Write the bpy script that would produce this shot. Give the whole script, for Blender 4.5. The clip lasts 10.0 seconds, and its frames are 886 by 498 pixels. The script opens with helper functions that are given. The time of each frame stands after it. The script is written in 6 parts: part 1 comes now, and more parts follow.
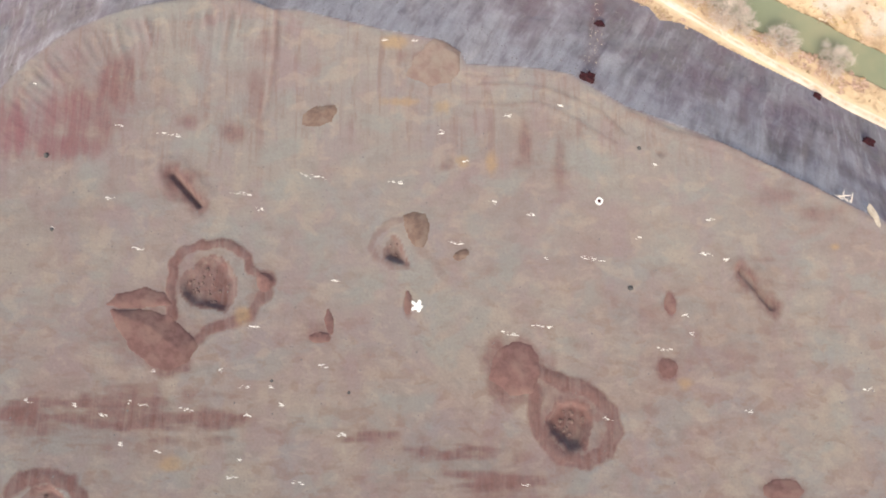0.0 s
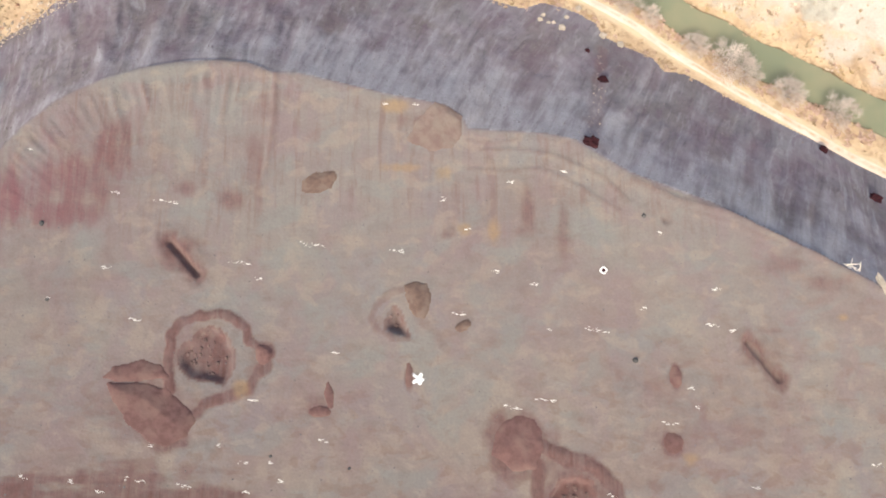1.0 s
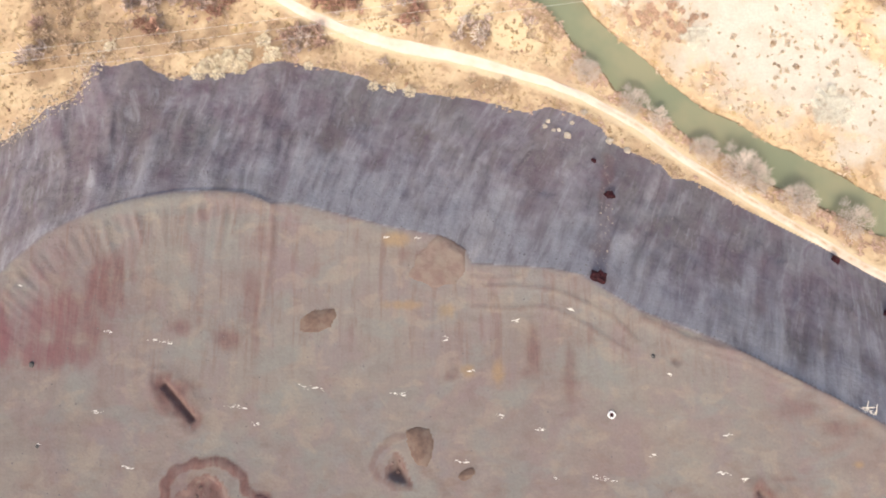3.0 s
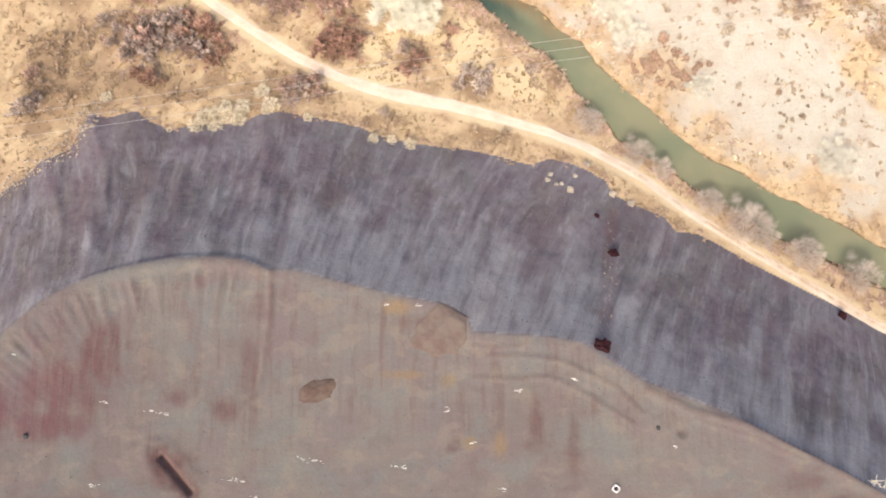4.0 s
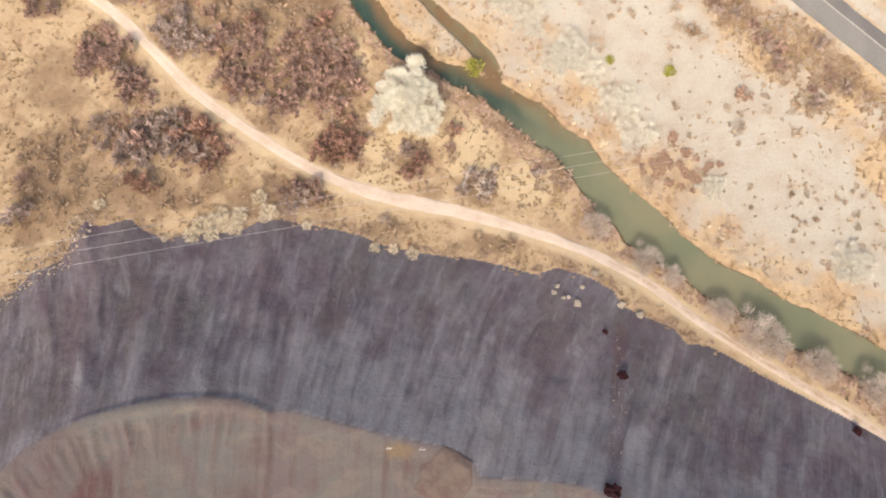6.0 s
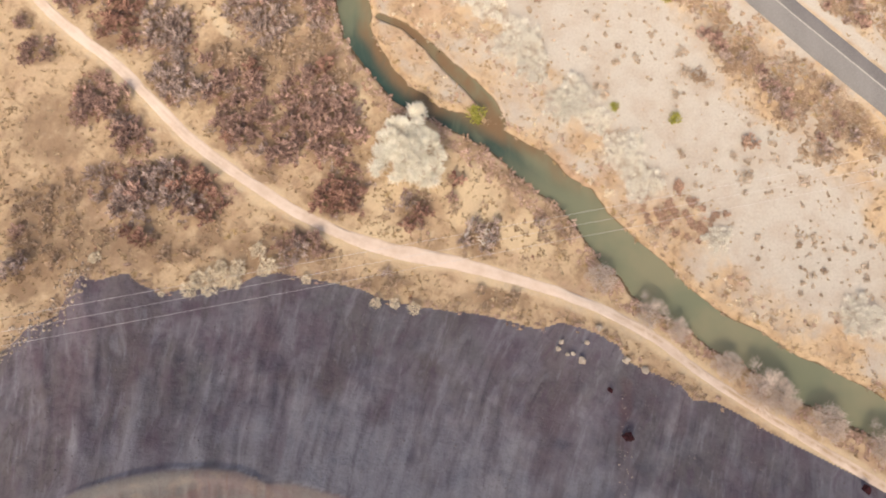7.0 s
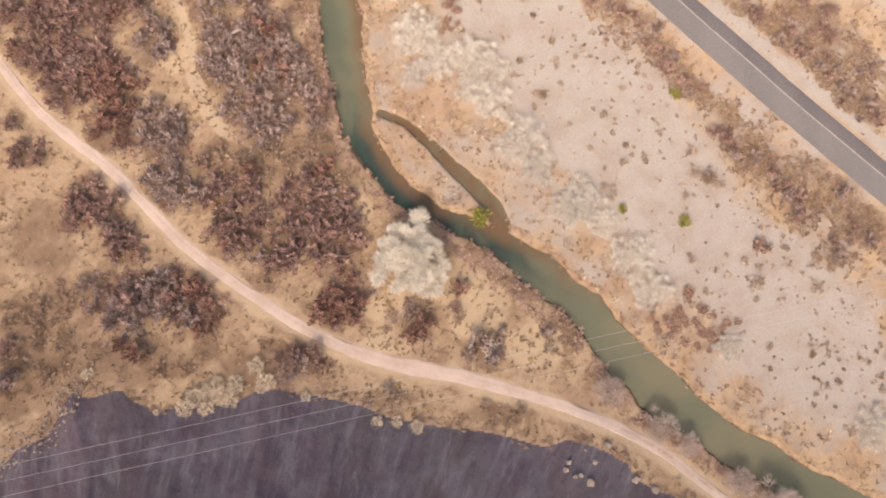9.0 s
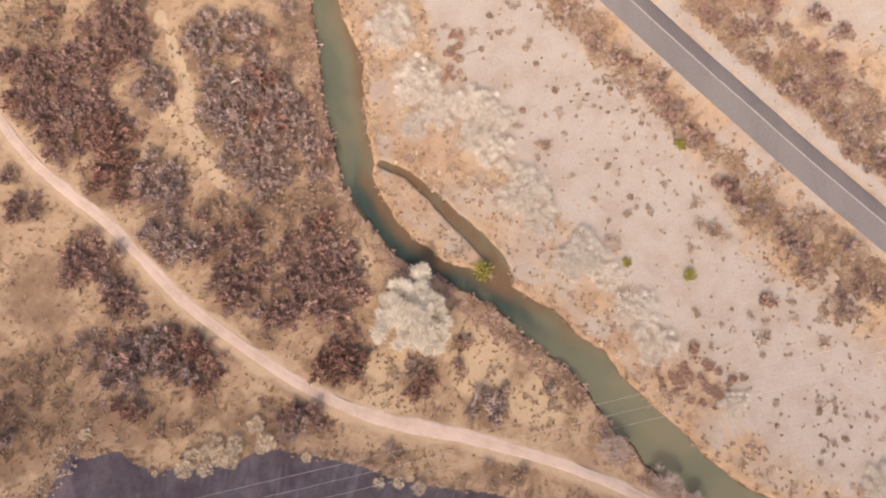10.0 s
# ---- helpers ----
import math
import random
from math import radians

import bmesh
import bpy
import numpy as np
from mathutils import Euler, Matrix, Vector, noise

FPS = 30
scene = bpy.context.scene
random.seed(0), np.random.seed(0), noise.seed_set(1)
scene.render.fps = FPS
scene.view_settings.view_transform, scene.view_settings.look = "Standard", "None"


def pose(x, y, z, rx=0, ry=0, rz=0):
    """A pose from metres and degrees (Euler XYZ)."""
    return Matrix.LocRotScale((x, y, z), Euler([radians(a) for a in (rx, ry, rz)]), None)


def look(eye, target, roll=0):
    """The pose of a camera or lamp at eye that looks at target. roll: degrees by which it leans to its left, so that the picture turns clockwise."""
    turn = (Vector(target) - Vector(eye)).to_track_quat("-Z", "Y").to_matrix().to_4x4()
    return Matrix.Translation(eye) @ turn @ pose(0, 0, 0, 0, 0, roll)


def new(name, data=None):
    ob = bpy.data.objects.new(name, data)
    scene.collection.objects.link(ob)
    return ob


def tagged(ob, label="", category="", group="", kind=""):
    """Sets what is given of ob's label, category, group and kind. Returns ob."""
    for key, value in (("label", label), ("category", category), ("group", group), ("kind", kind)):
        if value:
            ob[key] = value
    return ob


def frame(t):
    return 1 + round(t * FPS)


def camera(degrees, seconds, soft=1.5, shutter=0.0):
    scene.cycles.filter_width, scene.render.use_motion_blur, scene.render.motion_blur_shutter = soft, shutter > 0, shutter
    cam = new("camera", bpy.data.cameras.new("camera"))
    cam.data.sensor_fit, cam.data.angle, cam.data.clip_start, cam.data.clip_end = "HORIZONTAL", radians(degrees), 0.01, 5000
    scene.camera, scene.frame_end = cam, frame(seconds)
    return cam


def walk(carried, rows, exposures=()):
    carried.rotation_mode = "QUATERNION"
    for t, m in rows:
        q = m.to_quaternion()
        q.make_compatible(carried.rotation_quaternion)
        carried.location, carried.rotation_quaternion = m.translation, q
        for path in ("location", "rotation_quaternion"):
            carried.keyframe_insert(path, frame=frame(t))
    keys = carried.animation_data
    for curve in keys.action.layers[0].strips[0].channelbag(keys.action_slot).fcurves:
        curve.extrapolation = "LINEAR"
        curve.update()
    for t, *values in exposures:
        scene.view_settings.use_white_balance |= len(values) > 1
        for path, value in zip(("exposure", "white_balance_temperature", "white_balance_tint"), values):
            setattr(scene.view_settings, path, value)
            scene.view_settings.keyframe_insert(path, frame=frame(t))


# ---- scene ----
cam = camera(61.6, 10.0, soft=1.9)
METRES, EYE, TILT, LEAN, TURN = 125.0, 129.5, -79.5, 0.0, 0.0
ROWS = [
    (0.0, 0.0, 0.0, 0.0, 0.0, 0.0, -0.0),
    (0.5, -0.0008, 0.009, 0.052, 0.02, -0.05, 0.0),
    (1.0, -0.0016, 0.017, 0.1003, 0.04, -0.08, 0.03),
    (1.5, -0.0028, 0.0251, 0.1524, 0.04, -0.13, 0.03),
    (2.0, -0.0033, 0.0326, 0.201, 0.05, -0.21, 0.04),
    (2.5, -0.0043, 0.0415, 0.2514, 0.05, -0.23, 0.06),
    (4.0, -0.0077, 0.0697, 0.3983, 0.02, -0.44, 0.04),
    (4.5, -0.0091, 0.079, 0.4503, 0.02, -0.56, 0.06),
    (5.0, -0.01, 0.088, 0.4979, 0.02, -0.66, 0.09),
    (5.5, -0.0117, 0.0982, 0.5486, 0.01, -0.75, 0.12),
    (7.0, -0.0178, 0.1328, 0.6904, -0.06, -0.99, 0.19),
    (7.5, -0.0202, 0.145, 0.7411, -0.1, -1.13, 0.23),
    (8.0, -0.0208, 0.1553, 0.7878, -0.08, -1.2, 0.25),
    (8.5, -0.0234, 0.165, 0.8381, -0.15, -1.28, 0.28),
    (9.0, -0.0256, 0.174, 0.8828, -0.2, -1.28, 0.31),
    (9.5, -0.0261, 0.1834, 0.933, -0.18, -1.38, 0.35),
    (10.0, -0.0274, 0.1927, 0.9804, -0.15, -1.49, 0.36),
]

EXPOSURES = [(0.0, 0.18, 6520, 5), (2.5, 0.19, 6640, 6), (4.0, 0.07, 6760, 7), (5.5, -0.12, 6920, 8), (7.5, -0.36, 7080, 14), (10.0, -0.52, 7200, 24)]
walk(cam, [(t, pose(0, 0, EYE, TILT, LEAN, TURN) @ pose(METRES * x, METRES * y, METRES * z, 90 + pitch, roll, yaw)) for t, x, y, z, yaw, pitch, roll in ROWS], EXPOSURES)

# ---- sky and sun: winter sun behind the dump ----
SUN_EL, SUN_FROM = 48.0, (-0.30, -0.954)
world = bpy.data.worlds.new("world")
scene.world = world
world.use_nodes = True
sky = world.node_tree.nodes.new("ShaderNodeTexSky")
sky.sky_type, sky.sun_disc = "NISHITA", False
sky.dust_density = 5.0
sky.sun_elevation, sky.sun_rotation = radians(SUN_EL), math.atan2(SUN_FROM[0], SUN_FROM[1])
world.node_tree.links.new(sky.outputs[0], world.node_tree.nodes["Background"].inputs[0])
world.node_tree.nodes["Background"].inputs[1].default_value = 0.24
sun = new("sun", bpy.data.lights.new("sun", "SUN"))
sun.data.energy, sun.data.angle, sun.data.color = 2.1, radians(10), (1.0, 0.90, 0.76)
ce = math.cos(radians(SUN_EL))
sun.matrix_world = look((SUN_FROM[0] * ce * 300, SUN_FROM[1] * ce * 300, math.sin(radians(SUN_EL)) * 300), (0, 0, 0))


# ---- materials ----
class Mat:
    """A node material with short helpers."""

    def __init__(self, name, rough=0.9, spec=0.2):
        self.m = bpy.data.materials.new(name)
        self.m.use_nodes = True
        self.t = self.m.node_tree
        self.b = self.t.nodes["Principled BSDF"]
        self.b.inputs["Roughness"].default_value = rough
        self.b.inputs["Specular IOR Level"].default_value = spec
        self.b.inputs["Diffuse Roughness"].default_value = 1.0
        self.co = self.t.nodes.new("ShaderNodeNewGeometry").outputs["Position"]

    def put(self, sock, v):
        if isinstance(v, (int, float)):
            sock.default_value = v
        elif isinstance(v, tuple):
            sock.default_value = (*v, 1.0) if len(sock.default_value) == 4 and len(v) == 3 else v
        else:
            self.t.links.new(v, sock)

    def noise(self, size, detail=4, rough=0.6, scale=(1, 1, 1), turn=0.0, distort=0.0):
        mp = self.t.nodes.new("ShaderNodeMapping")
        mp.inputs["Scale"].default_value = [s / size for s in scale]
        mp.inputs["Rotation"].default_value = (0, 0, radians(turn))
        self.put(mp.inputs["Vector"], self.co)
        n = self.t.nodes.new("ShaderNodeTexNoise")
        n.inputs["Scale"].default_value = 1.0
        n.inputs["Detail"].default_value = detail
        n.inputs["Roughness"].default_value = rough
        n.inputs["Distortion"].default_value = distort
        self.put(n.inputs["Vector"], mp.outputs[0])
        return n.outputs["Fac"]

    def ramp(self, v, lo, hi, a=0.0, b=1.0):
        r = self.t.nodes.new("ShaderNodeMapRange")
        r.interpolation_type = "SMOOTHSTEP"
        self.put(r.inputs["Value"], v)
        for k, x in zip(("From Min", "From Max", "To Min", "To Max"), (lo, hi, a, b)):
            r.inputs[k].default_value = x
        return r.outputs[0]

    def math(self, op, a, b):
        n = self.t.nodes.new("ShaderNodeMath")
        n.operation = op
        self.put(n.inputs[0], a)
        self.put(n.inputs[1], b)
        return n.outputs[0]

    def mix(self, f, a, b, blend="MIX"):
        n = self.t.nodes.new("ShaderNodeMix")
        n.data_type, n.blend_type = "RGBA", blend
        self.put(n.inputs["Factor"], f)
        self.put(n.inputs[6], a)
        self.put(n.inputs[7], b)
        return n.outputs[2]

    def attr(self, name):
        a = self.t.nodes.new("ShaderNodeAttribute")
        a.attribute_name = name
        s = self.t.nodes.new("ShaderNodeSeparateColor")
        self.put(s.inputs[0], a.outputs["Color"])
        return s.outputs

    def vector(self, name):
        a = self.t.nodes.new("ShaderNodeAttribute")
        a.attribute_name = name
        return a.outputs["Vector"]

    def random(self):
        return self.t.nodes.new("ShaderNodeObjectInfo").outputs["Random"]

    def island(self):
        return self.t.nodes.new("ShaderNodeNewGeometry").outputs["Random Per Island"]

    def bump(self, h, dist=0.1, strength=1.0):
        n = self.t.nodes.new("ShaderNodeBump")
        n.inputs["Distance"].default_value = dist
        n.inputs["Strength"].default_value = strength
        self.put(n.inputs["Height"], h)
        self.put(self.b.inputs["Normal"], n.outputs[0])

    def done(self, colour):
        self.put(self.b.inputs["Base Color"], colour)
        return self.m


def ground_material():
    k = Mat("ground_soil", 0.95, 0.1)
    a, b, c = k.attr("soil_a"), k.attr("soil_b"), k.attr("soil_c")
    big, mid, fine, grit = k.noise(28, 3), k.noise(6, 4), k.noise(1.6, 4), k.noise(0.45, 3)
    wide = k.noise(17, 4, 0.6, (1, 1, 1), 30, 0.6)
    passes = k.noise(7, 4, 0.6, (0.22, 1.8, 1), 6, 0.4)
    combed = k.noise(5, 4, 0.6, (1.9, 0.25, 1), -4, 0.4)
    # waste rock on the flat top: grey with mauve, greenish and tan patches, streaked along the dozer's passes
    xyz = k.t.nodes.new("ShaderNodeSeparateXYZ")
    k.put(xyz.inputs[0], k.co)
    north = k.ramp(k.math("ADD", xyz.outputs[1], k.math("MULTIPLY", mid, 14.0)), 38, 56)
    rake = k.noise(2.2, 4, 0.6, (1.7, 0.14, 1), -3, 0.5)
    blotch = k.noise(4.2, 5, 0.65, (0.6, 1, 1), 10, 0.5)
    inland = k.ramp(k.math("ADD", xyz.outputs[1], k.math("MULTIPLY", mid, 22.0)), 64, 6)
    waste = k.mix(k.ramp(big, 0.38, 0.62), (0.248, 0.216, 0.194), (0.230, 0.182, 0.174))
    waste = k.mix(k.math("MULTIPLY", inland, 0.75), waste, k.mix(k.ramp(big, 0.38, 0.62), (0.288, 0.232, 0.192), (0.262, 0.196, 0.172)))
    waste = k.mix(k.ramp(wide, 0.45, 0.66, 0, 0.5), waste, (0.240, 0.230, 0.210))
    waste = k.mix(k.ramp(passes, 0.5, 0.72, 0, 0.30), waste, (0.318, 0.262, 0.212))
    waste = k.mix(k.ramp(passes, 0.5, 0.28, 0, 0.26), waste, (0.192, 0.152, 0.145))
    waste = k.mix(k.ramp(blotch, 0.54, 0.70, 0, 0.36), waste, (0.232, 0.154, 0.138))
    waste = k.mix(k.ramp(blotch, 0.46, 0.28, 0, 0.42), waste, (0.285, 0.268, 0.248))
    waste = k.mix(k.math("MULTIPLY", k.ramp(rake, 0.46, 0.66, 0, 0.75), k.math("MULTIPLY", north, k.ramp(combed, 0.36, 0.56))), waste, (0.200, 0.136, 0.122))
    waste = k.mix(k.math("MULTIPLY", k.ramp(rake, 0.46, 0.30, 0, 0.5), north), waste, (0.262, 0.238, 0.208))
    waste = k.mix(k.ramp(fine, 0.4, 0.75, 0, 0.2), waste, (0.186, 0.152, 0.142))
    # patches a few paces wide: mauve, grey-green, blue-grey, tan and rusty fines, each with its own drift
    mauve, sage, buff = k.noise(6.5, 3, 0.6, (1, 0.7, 1), 20, 0.5), k.noise(8.0, 3, 0.6, (0.7, 1, 1), 75, 0.5), k.noise(4.2, 3, 0.6, (0.8, 1, 1), 8, 0.4)
    slate, brush = k.noise(9.5, 3, 0.6, (1, 0.6, 1), 50, 0.5), k.noise(2.6, 3, 0.6, (0.6, 1, 1), 12, 0.4)
    waste = k.mix(k.ramp(mauve, 0.48, 0.62, 0, 0.36), waste, (0.238, 0.172, 0.178))
    waste = k.mix(k.ramp(sage, 0.50, 0.62, 0, 0.42), waste, (0.232, 0.240, 0.222))
    waste = k.mix(k.ramp(slate, 0.54, 0.66, 0, 0.22), waste, (0.222, 0.222, 0.232))
    waste = k.mix(k.ramp(buff, 0.52, 0.64, 0, 0.38), waste, (0.330, 0.272, 0.216))
    waste = k.mix(k.ramp(buff, 0.44, 0.32, 0, 0.34), waste, (0.190, 0.146, 0.134))
    waste = k.mix(k.math("MULTIPLY", k.ramp(brush, 0.52, 0.66, 0, 0.45), inland), waste, (0.205, 0.128, 0.104))
    waste = k.mix(k.math("MULTIPLY", k.ramp(brush, 0.44, 0.32, 0, 0.35), inland), waste, (0.345, 0.292, 0.240))
    # slope: blue-grey with purple chutes, paler at the upper edge, darker towards the foot
    slope = k.mix(k.ramp(mid, 0.4, 0.65), (0.216, 0.190, 0.212), (0.176, 0.139, 0.162))
    slope = k.mix(k.ramp(wide, 0.48, 0.66, 0, 0.6), slope, (0.176, 0.150, 0.138))
    slope = k.mix(k.ramp(big, 0.50, 0.64, 0, 0.5), slope, (0.172, 0.172, 0.172))
    level, k.co = k.co, k.vector("fall_line")
    runs = k.noise(1.7, 4, 0.65, (1, 0.17, 1), 0, 0.3)
    bands = k.noise(5.5, 3, 0.6, (1, 0.2, 1), 0, 0.3)
    lumps = k.noise(2.6, 4, 0.65, (1, 0.4, 1), 0, 0.4)
    k.co = level
    slope = k.mix(k.ramp(bands, 0.50, 0.62, 0, 0.55), slope, (0.168, 0.142, 0.140))
    slope = k.mix(k.ramp(bands, 0.46, 0.34, 0, 0.45), slope, (0.236, 0.226, 0.240))
    slope = k.mix(k.ramp(fine, 0.45, 0.72, 0, 0.4), slope, (0.118, 0.096, 0.110))
    slope = k.mix(k.ramp(runs, 0.52, 0.66, 0, 0.62), slope, (0.306, 0.292, 0.312))
    slope = k.mix(k.ramp(runs, 0.46, 0.32, 0, 0.58), slope, (0.108, 0.088, 0.104))
    slope = k.mix(k.ramp(lumps, 0.54, 0.68, 0, 0.55), slope, (0.152, 0.110, 0.140))
    slope = k.mix(k.ramp(lumps, 0.44, 0.30, 0, 0.40), slope, (0.272, 0.260, 0.276))
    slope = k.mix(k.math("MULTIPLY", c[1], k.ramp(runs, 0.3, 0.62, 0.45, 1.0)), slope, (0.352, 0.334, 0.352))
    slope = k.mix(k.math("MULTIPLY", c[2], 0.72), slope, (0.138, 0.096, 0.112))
    slope = k.mix(k.ramp(grit, 0.5, 0.72, 0, 0.3), slope, (0.25, 0.235, 0.24))
    red = k.mix(k.ramp(fine, 0.35, 0.7), (0.176, 0.094, 0.084), (0.138, 0.073, 0.067))
    red = k.mix(k.math("MULTIPLY", k.ramp(xyz.outputs[0], -52, -76, 0, 0.8), k.ramp(xyz.outputs[1], 34, 44)), red, (0.205, 0.098, 0.108))
    streak = k.noise(1.5, 4, 0.65, (1, 0.09, 1), -8, 0.7)
    ochre = k.mix(k.ramp(fine, 0.35, 0.7), (0.330, 0.225, 0.125), (0.270, 0.190, 0.125))
    sand = k.mix(k.ramp(mid, 0.4, 0.68), (0.570, 0.527, 0.458), (0.520, 0.452, 0.375))
    sand = k.mix(k.ramp(grit, 0.55, 0.75, 0, 0.35), sand, (0.47, 0.38, 0.295))
    tuft = k.noise(3.2, 5, 0.65, (1, 1, 1), 50, 0.5)
    grass = k.mix(k.ramp(mid, 0.38, 0.62), (0.630, 0.482, 0.312), (0.525, 0.376, 0.238))
    grass = k.mix(k.ramp(big, 0.45, 0.65, 0, 0.7), grass, (0.610, 0.462, 0.300))
    grass = k.mix(k.ramp(wide, 0.5, 0.72, 0, 0.6), grass, (0.530, 0.365, 0.262))
    grass = k.mix(k.ramp(tuft, 0.5, 0.66, 0, 0.65), grass, (0.340, 0.230, 0.142))
    grass = k.mix(k.ramp(tuft, 0.45, 0.3, 0, 0.7), grass, (0.662, 0.525, 0.356))
    grass = k.mix(k.ramp(fine, 0.5, 0.72, 0, 0.45), grass, (0.290, 0.192, 0.122))
    grass = k.mix(k.ramp(grit, 0.52, 0.72, 0, 0.45), grass, (0.64, 0.51, 0.345))
    grass = k.mix(k.math("MULTIPLY", k.ramp(k.math("ADD", b[1], k.math("MULTIPLY", k.math("SUBTRACT", tuft, 0.5), 0.9)), 0.2, 0.8), 0.8), grass, (0.712, 0.575, 0.380))
    # negative values turn the ground a darker brown
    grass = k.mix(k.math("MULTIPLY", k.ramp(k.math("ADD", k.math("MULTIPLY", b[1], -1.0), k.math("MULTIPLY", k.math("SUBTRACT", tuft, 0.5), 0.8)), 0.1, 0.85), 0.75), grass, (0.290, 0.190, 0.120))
    wet = k.mix(fine, (0.14, 0.095, 0.055), (0.24, 0.165, 0.095))

    def edge(m, s=0.45):
        return k.ramp(k.math("ADD", m, k.math("MULTIPLY", k.math("SUBTRACT", fine, 0.5), s * 2)), 0.3, 0.7)

    def soft(m, s=0.35):
        return k.ramp(k.math("ADD", m, k.math("MULTIPLY", k.math("SUBTRACT", mid, 0.5), s)), 0.05, 0.95)

    drift = k.math("ADD", k.math("MULTIPLY", k.math("SUBTRACT", fine, 0.5), 0.7), k.math("MULTIPLY", k.math("SUBTRACT", mid, 0.5), 0.6))
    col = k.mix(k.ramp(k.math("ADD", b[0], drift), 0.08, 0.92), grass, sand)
    col = k.mix(edge(b[2]), col, wet)
    col = k.mix(edge(a[2], 0.25), col, slope)
    col = k.mix(soft(a[0], 0.1), col, waste)
    col = k.mix(k.math("MULTIPLY", k.ramp(k.math("ADD", a[1], k.math("MULTIPLY", k.math("SUBTRACT", mid, 0.5), 0.3)), 0.02, 0.78), k.ramp(streak, 0.25, 0.7, 0.55, 1.0)), col, red)
    col = k.mix(k.math("MULTIPLY", soft(c[0]), 0.8), col, ochre)
    col = k.mix(k.ramp(grit, 0.2, 0.8, 0.0, 0.14), col, (0.05, 0.04, 0.04))
    k.bump(k.math("ADD", k.math("MULTIPLY", fine, 1.0), k.math("MULTIPLY", grit, 0.4)), 0.28, 0.6)
    return k.done(col)


def plain(name, cols, size=1.0, rough=0.9, bump=0.03, spec=0.2, vary=0.25, island=False):
    """Two or three colours mixed by noise, darker or lighter from piece to piece."""
    k = Mat(name, rough, spec)
    col = k.mix(k.ramp(k.noise(size, 4), 0.35, 0.65), cols[0], cols[1])
    if len(cols) > 2:
        col = k.mix(k.ramp(k.noise(size * 3.1, 3), 0.45, 0.65), col, cols[2])
    r = k.island() if island else k.random()
    col = k.mix(k.ramp(r, 0, 1, 0, vary), col, tuple(x * 0.35 for x in cols[1]))
    if bump:
        k.bump(k.noise(size * 0.3, 3), bump, 0.8)
    return k.done(col)


def water_material():
    k = Mat("river_water", 0.10, 0.45)
    k.b.inputs["IOR"].default_value = 1.33
    depth = k.attr("depth")
    drift = k.noise(6, 4, 0.6, (1, 0.45, 1), 35, 0.6)
    col = k.mix(k.ramp(k.noise(14, 3), 0.35, 0.65), (0.262, 0.250, 0.160), (0.205, 0.218, 0.142))
    col = k.mix(k.math("MULTIPLY", depth[1], k.ramp(drift, 0.3, 0.6, 0.6, 1.0)), col, (0.046, 0.082, 0.068))
    col = k.mix(k.math("MULTIPLY", depth[0], k.ramp(drift, 0.3, 0.7, 0.35, 1.0)), col, (0.220, 0.140, 0.078))
    k.bump(k.noise(0.8, 3, 0.6, (1, 0.5, 1), 35), 0.02, 0.5)
    return k.done(col)


def road_material():
    k = Mat("packed_dirt", 0.95, 0.1)
    col = k.mix(k.ramp(k.noise(5, 4), 0.35, 0.65), (0.75, 0.635, 0.535), (0.66, 0.540, 0.440))
    col = k.mix(k.ramp(k.noise(0.7, 4), 0.45, 0.75, 0, 0.5), col, (0.76, 0.66, 0.575))
    uv = k.attr("across")
    col = k.mix(k.math("MULTIPLY", uv[1], k.ramp(k.noise(2.2, 4), 0.35, 0.65)), col, (0.50, 0.36, 0.23))
    k.bump(k.noise(0.6, 4), 0.06, 0.8)
    return k.done(col)


def asphalt_material(name, light, dark):
    k = Mat(name, 0.85, 0.3)
    col = k.mix(k.ramp(k.noise(7, 4, 0.6, (1, 0.2, 1), 42), 0.35, 0.65), light, dark)
    col = k.mix(k.ramp(k.noise(0.35, 3), 0.4, 0.7, 0, 0.4), col, tuple(x * 1.35 for x in light))
    k.bump(k.noise(0.2, 3), 0.01, 0.6)
    return k.done(col)


M_GROUND = ground_material()
M_WATER = water_material()
M_DIRT = road_material()
M_TAR = asphalt_material("worn_asphalt", (0.262, 0.250, 0.238), (0.228, 0.218, 0.208))
M_TAR_DARK = asphalt_material("dark_asphalt", (0.205, 0.194, 0.190), (0.170, 0.160, 0.158))
M_LINE = plain("road_paint", ((0.50, 0.47, 0.42), (0.40, 0.37, 0.34)), 0.6, 0.8, 0)

# ---- plan of the place: the dump's upper edge and foot, the river's banks, the roads ----
CREST = [(-81.8, 54.4), (-77.6, 59.4), (-72.4, 64.1), (-68.2, 66.6), (-63.0, 69.0), (-56.2, 71.0), (-49.3, 72.2), (-42.4, 72.5), (-36.4, 72.0), (-31.8, 70.0), (-27.4, 70.0), (-19.4, 68.0), (-11.4, 66.0), (-4.5, 64.6), (0.4, 63.6), (3.3, 61.1), (4.3, 59.0), (10.1, 58.7), (17.9, 58.2), (23.7, 57.1), (30.5, 52.6), (33.9, 50.6), (40.7, 47.9), (48.5, 44.9), (55.2, 41.4), (61.8, 38.0), (67.4, 35.1), (75.5, 30.8)]
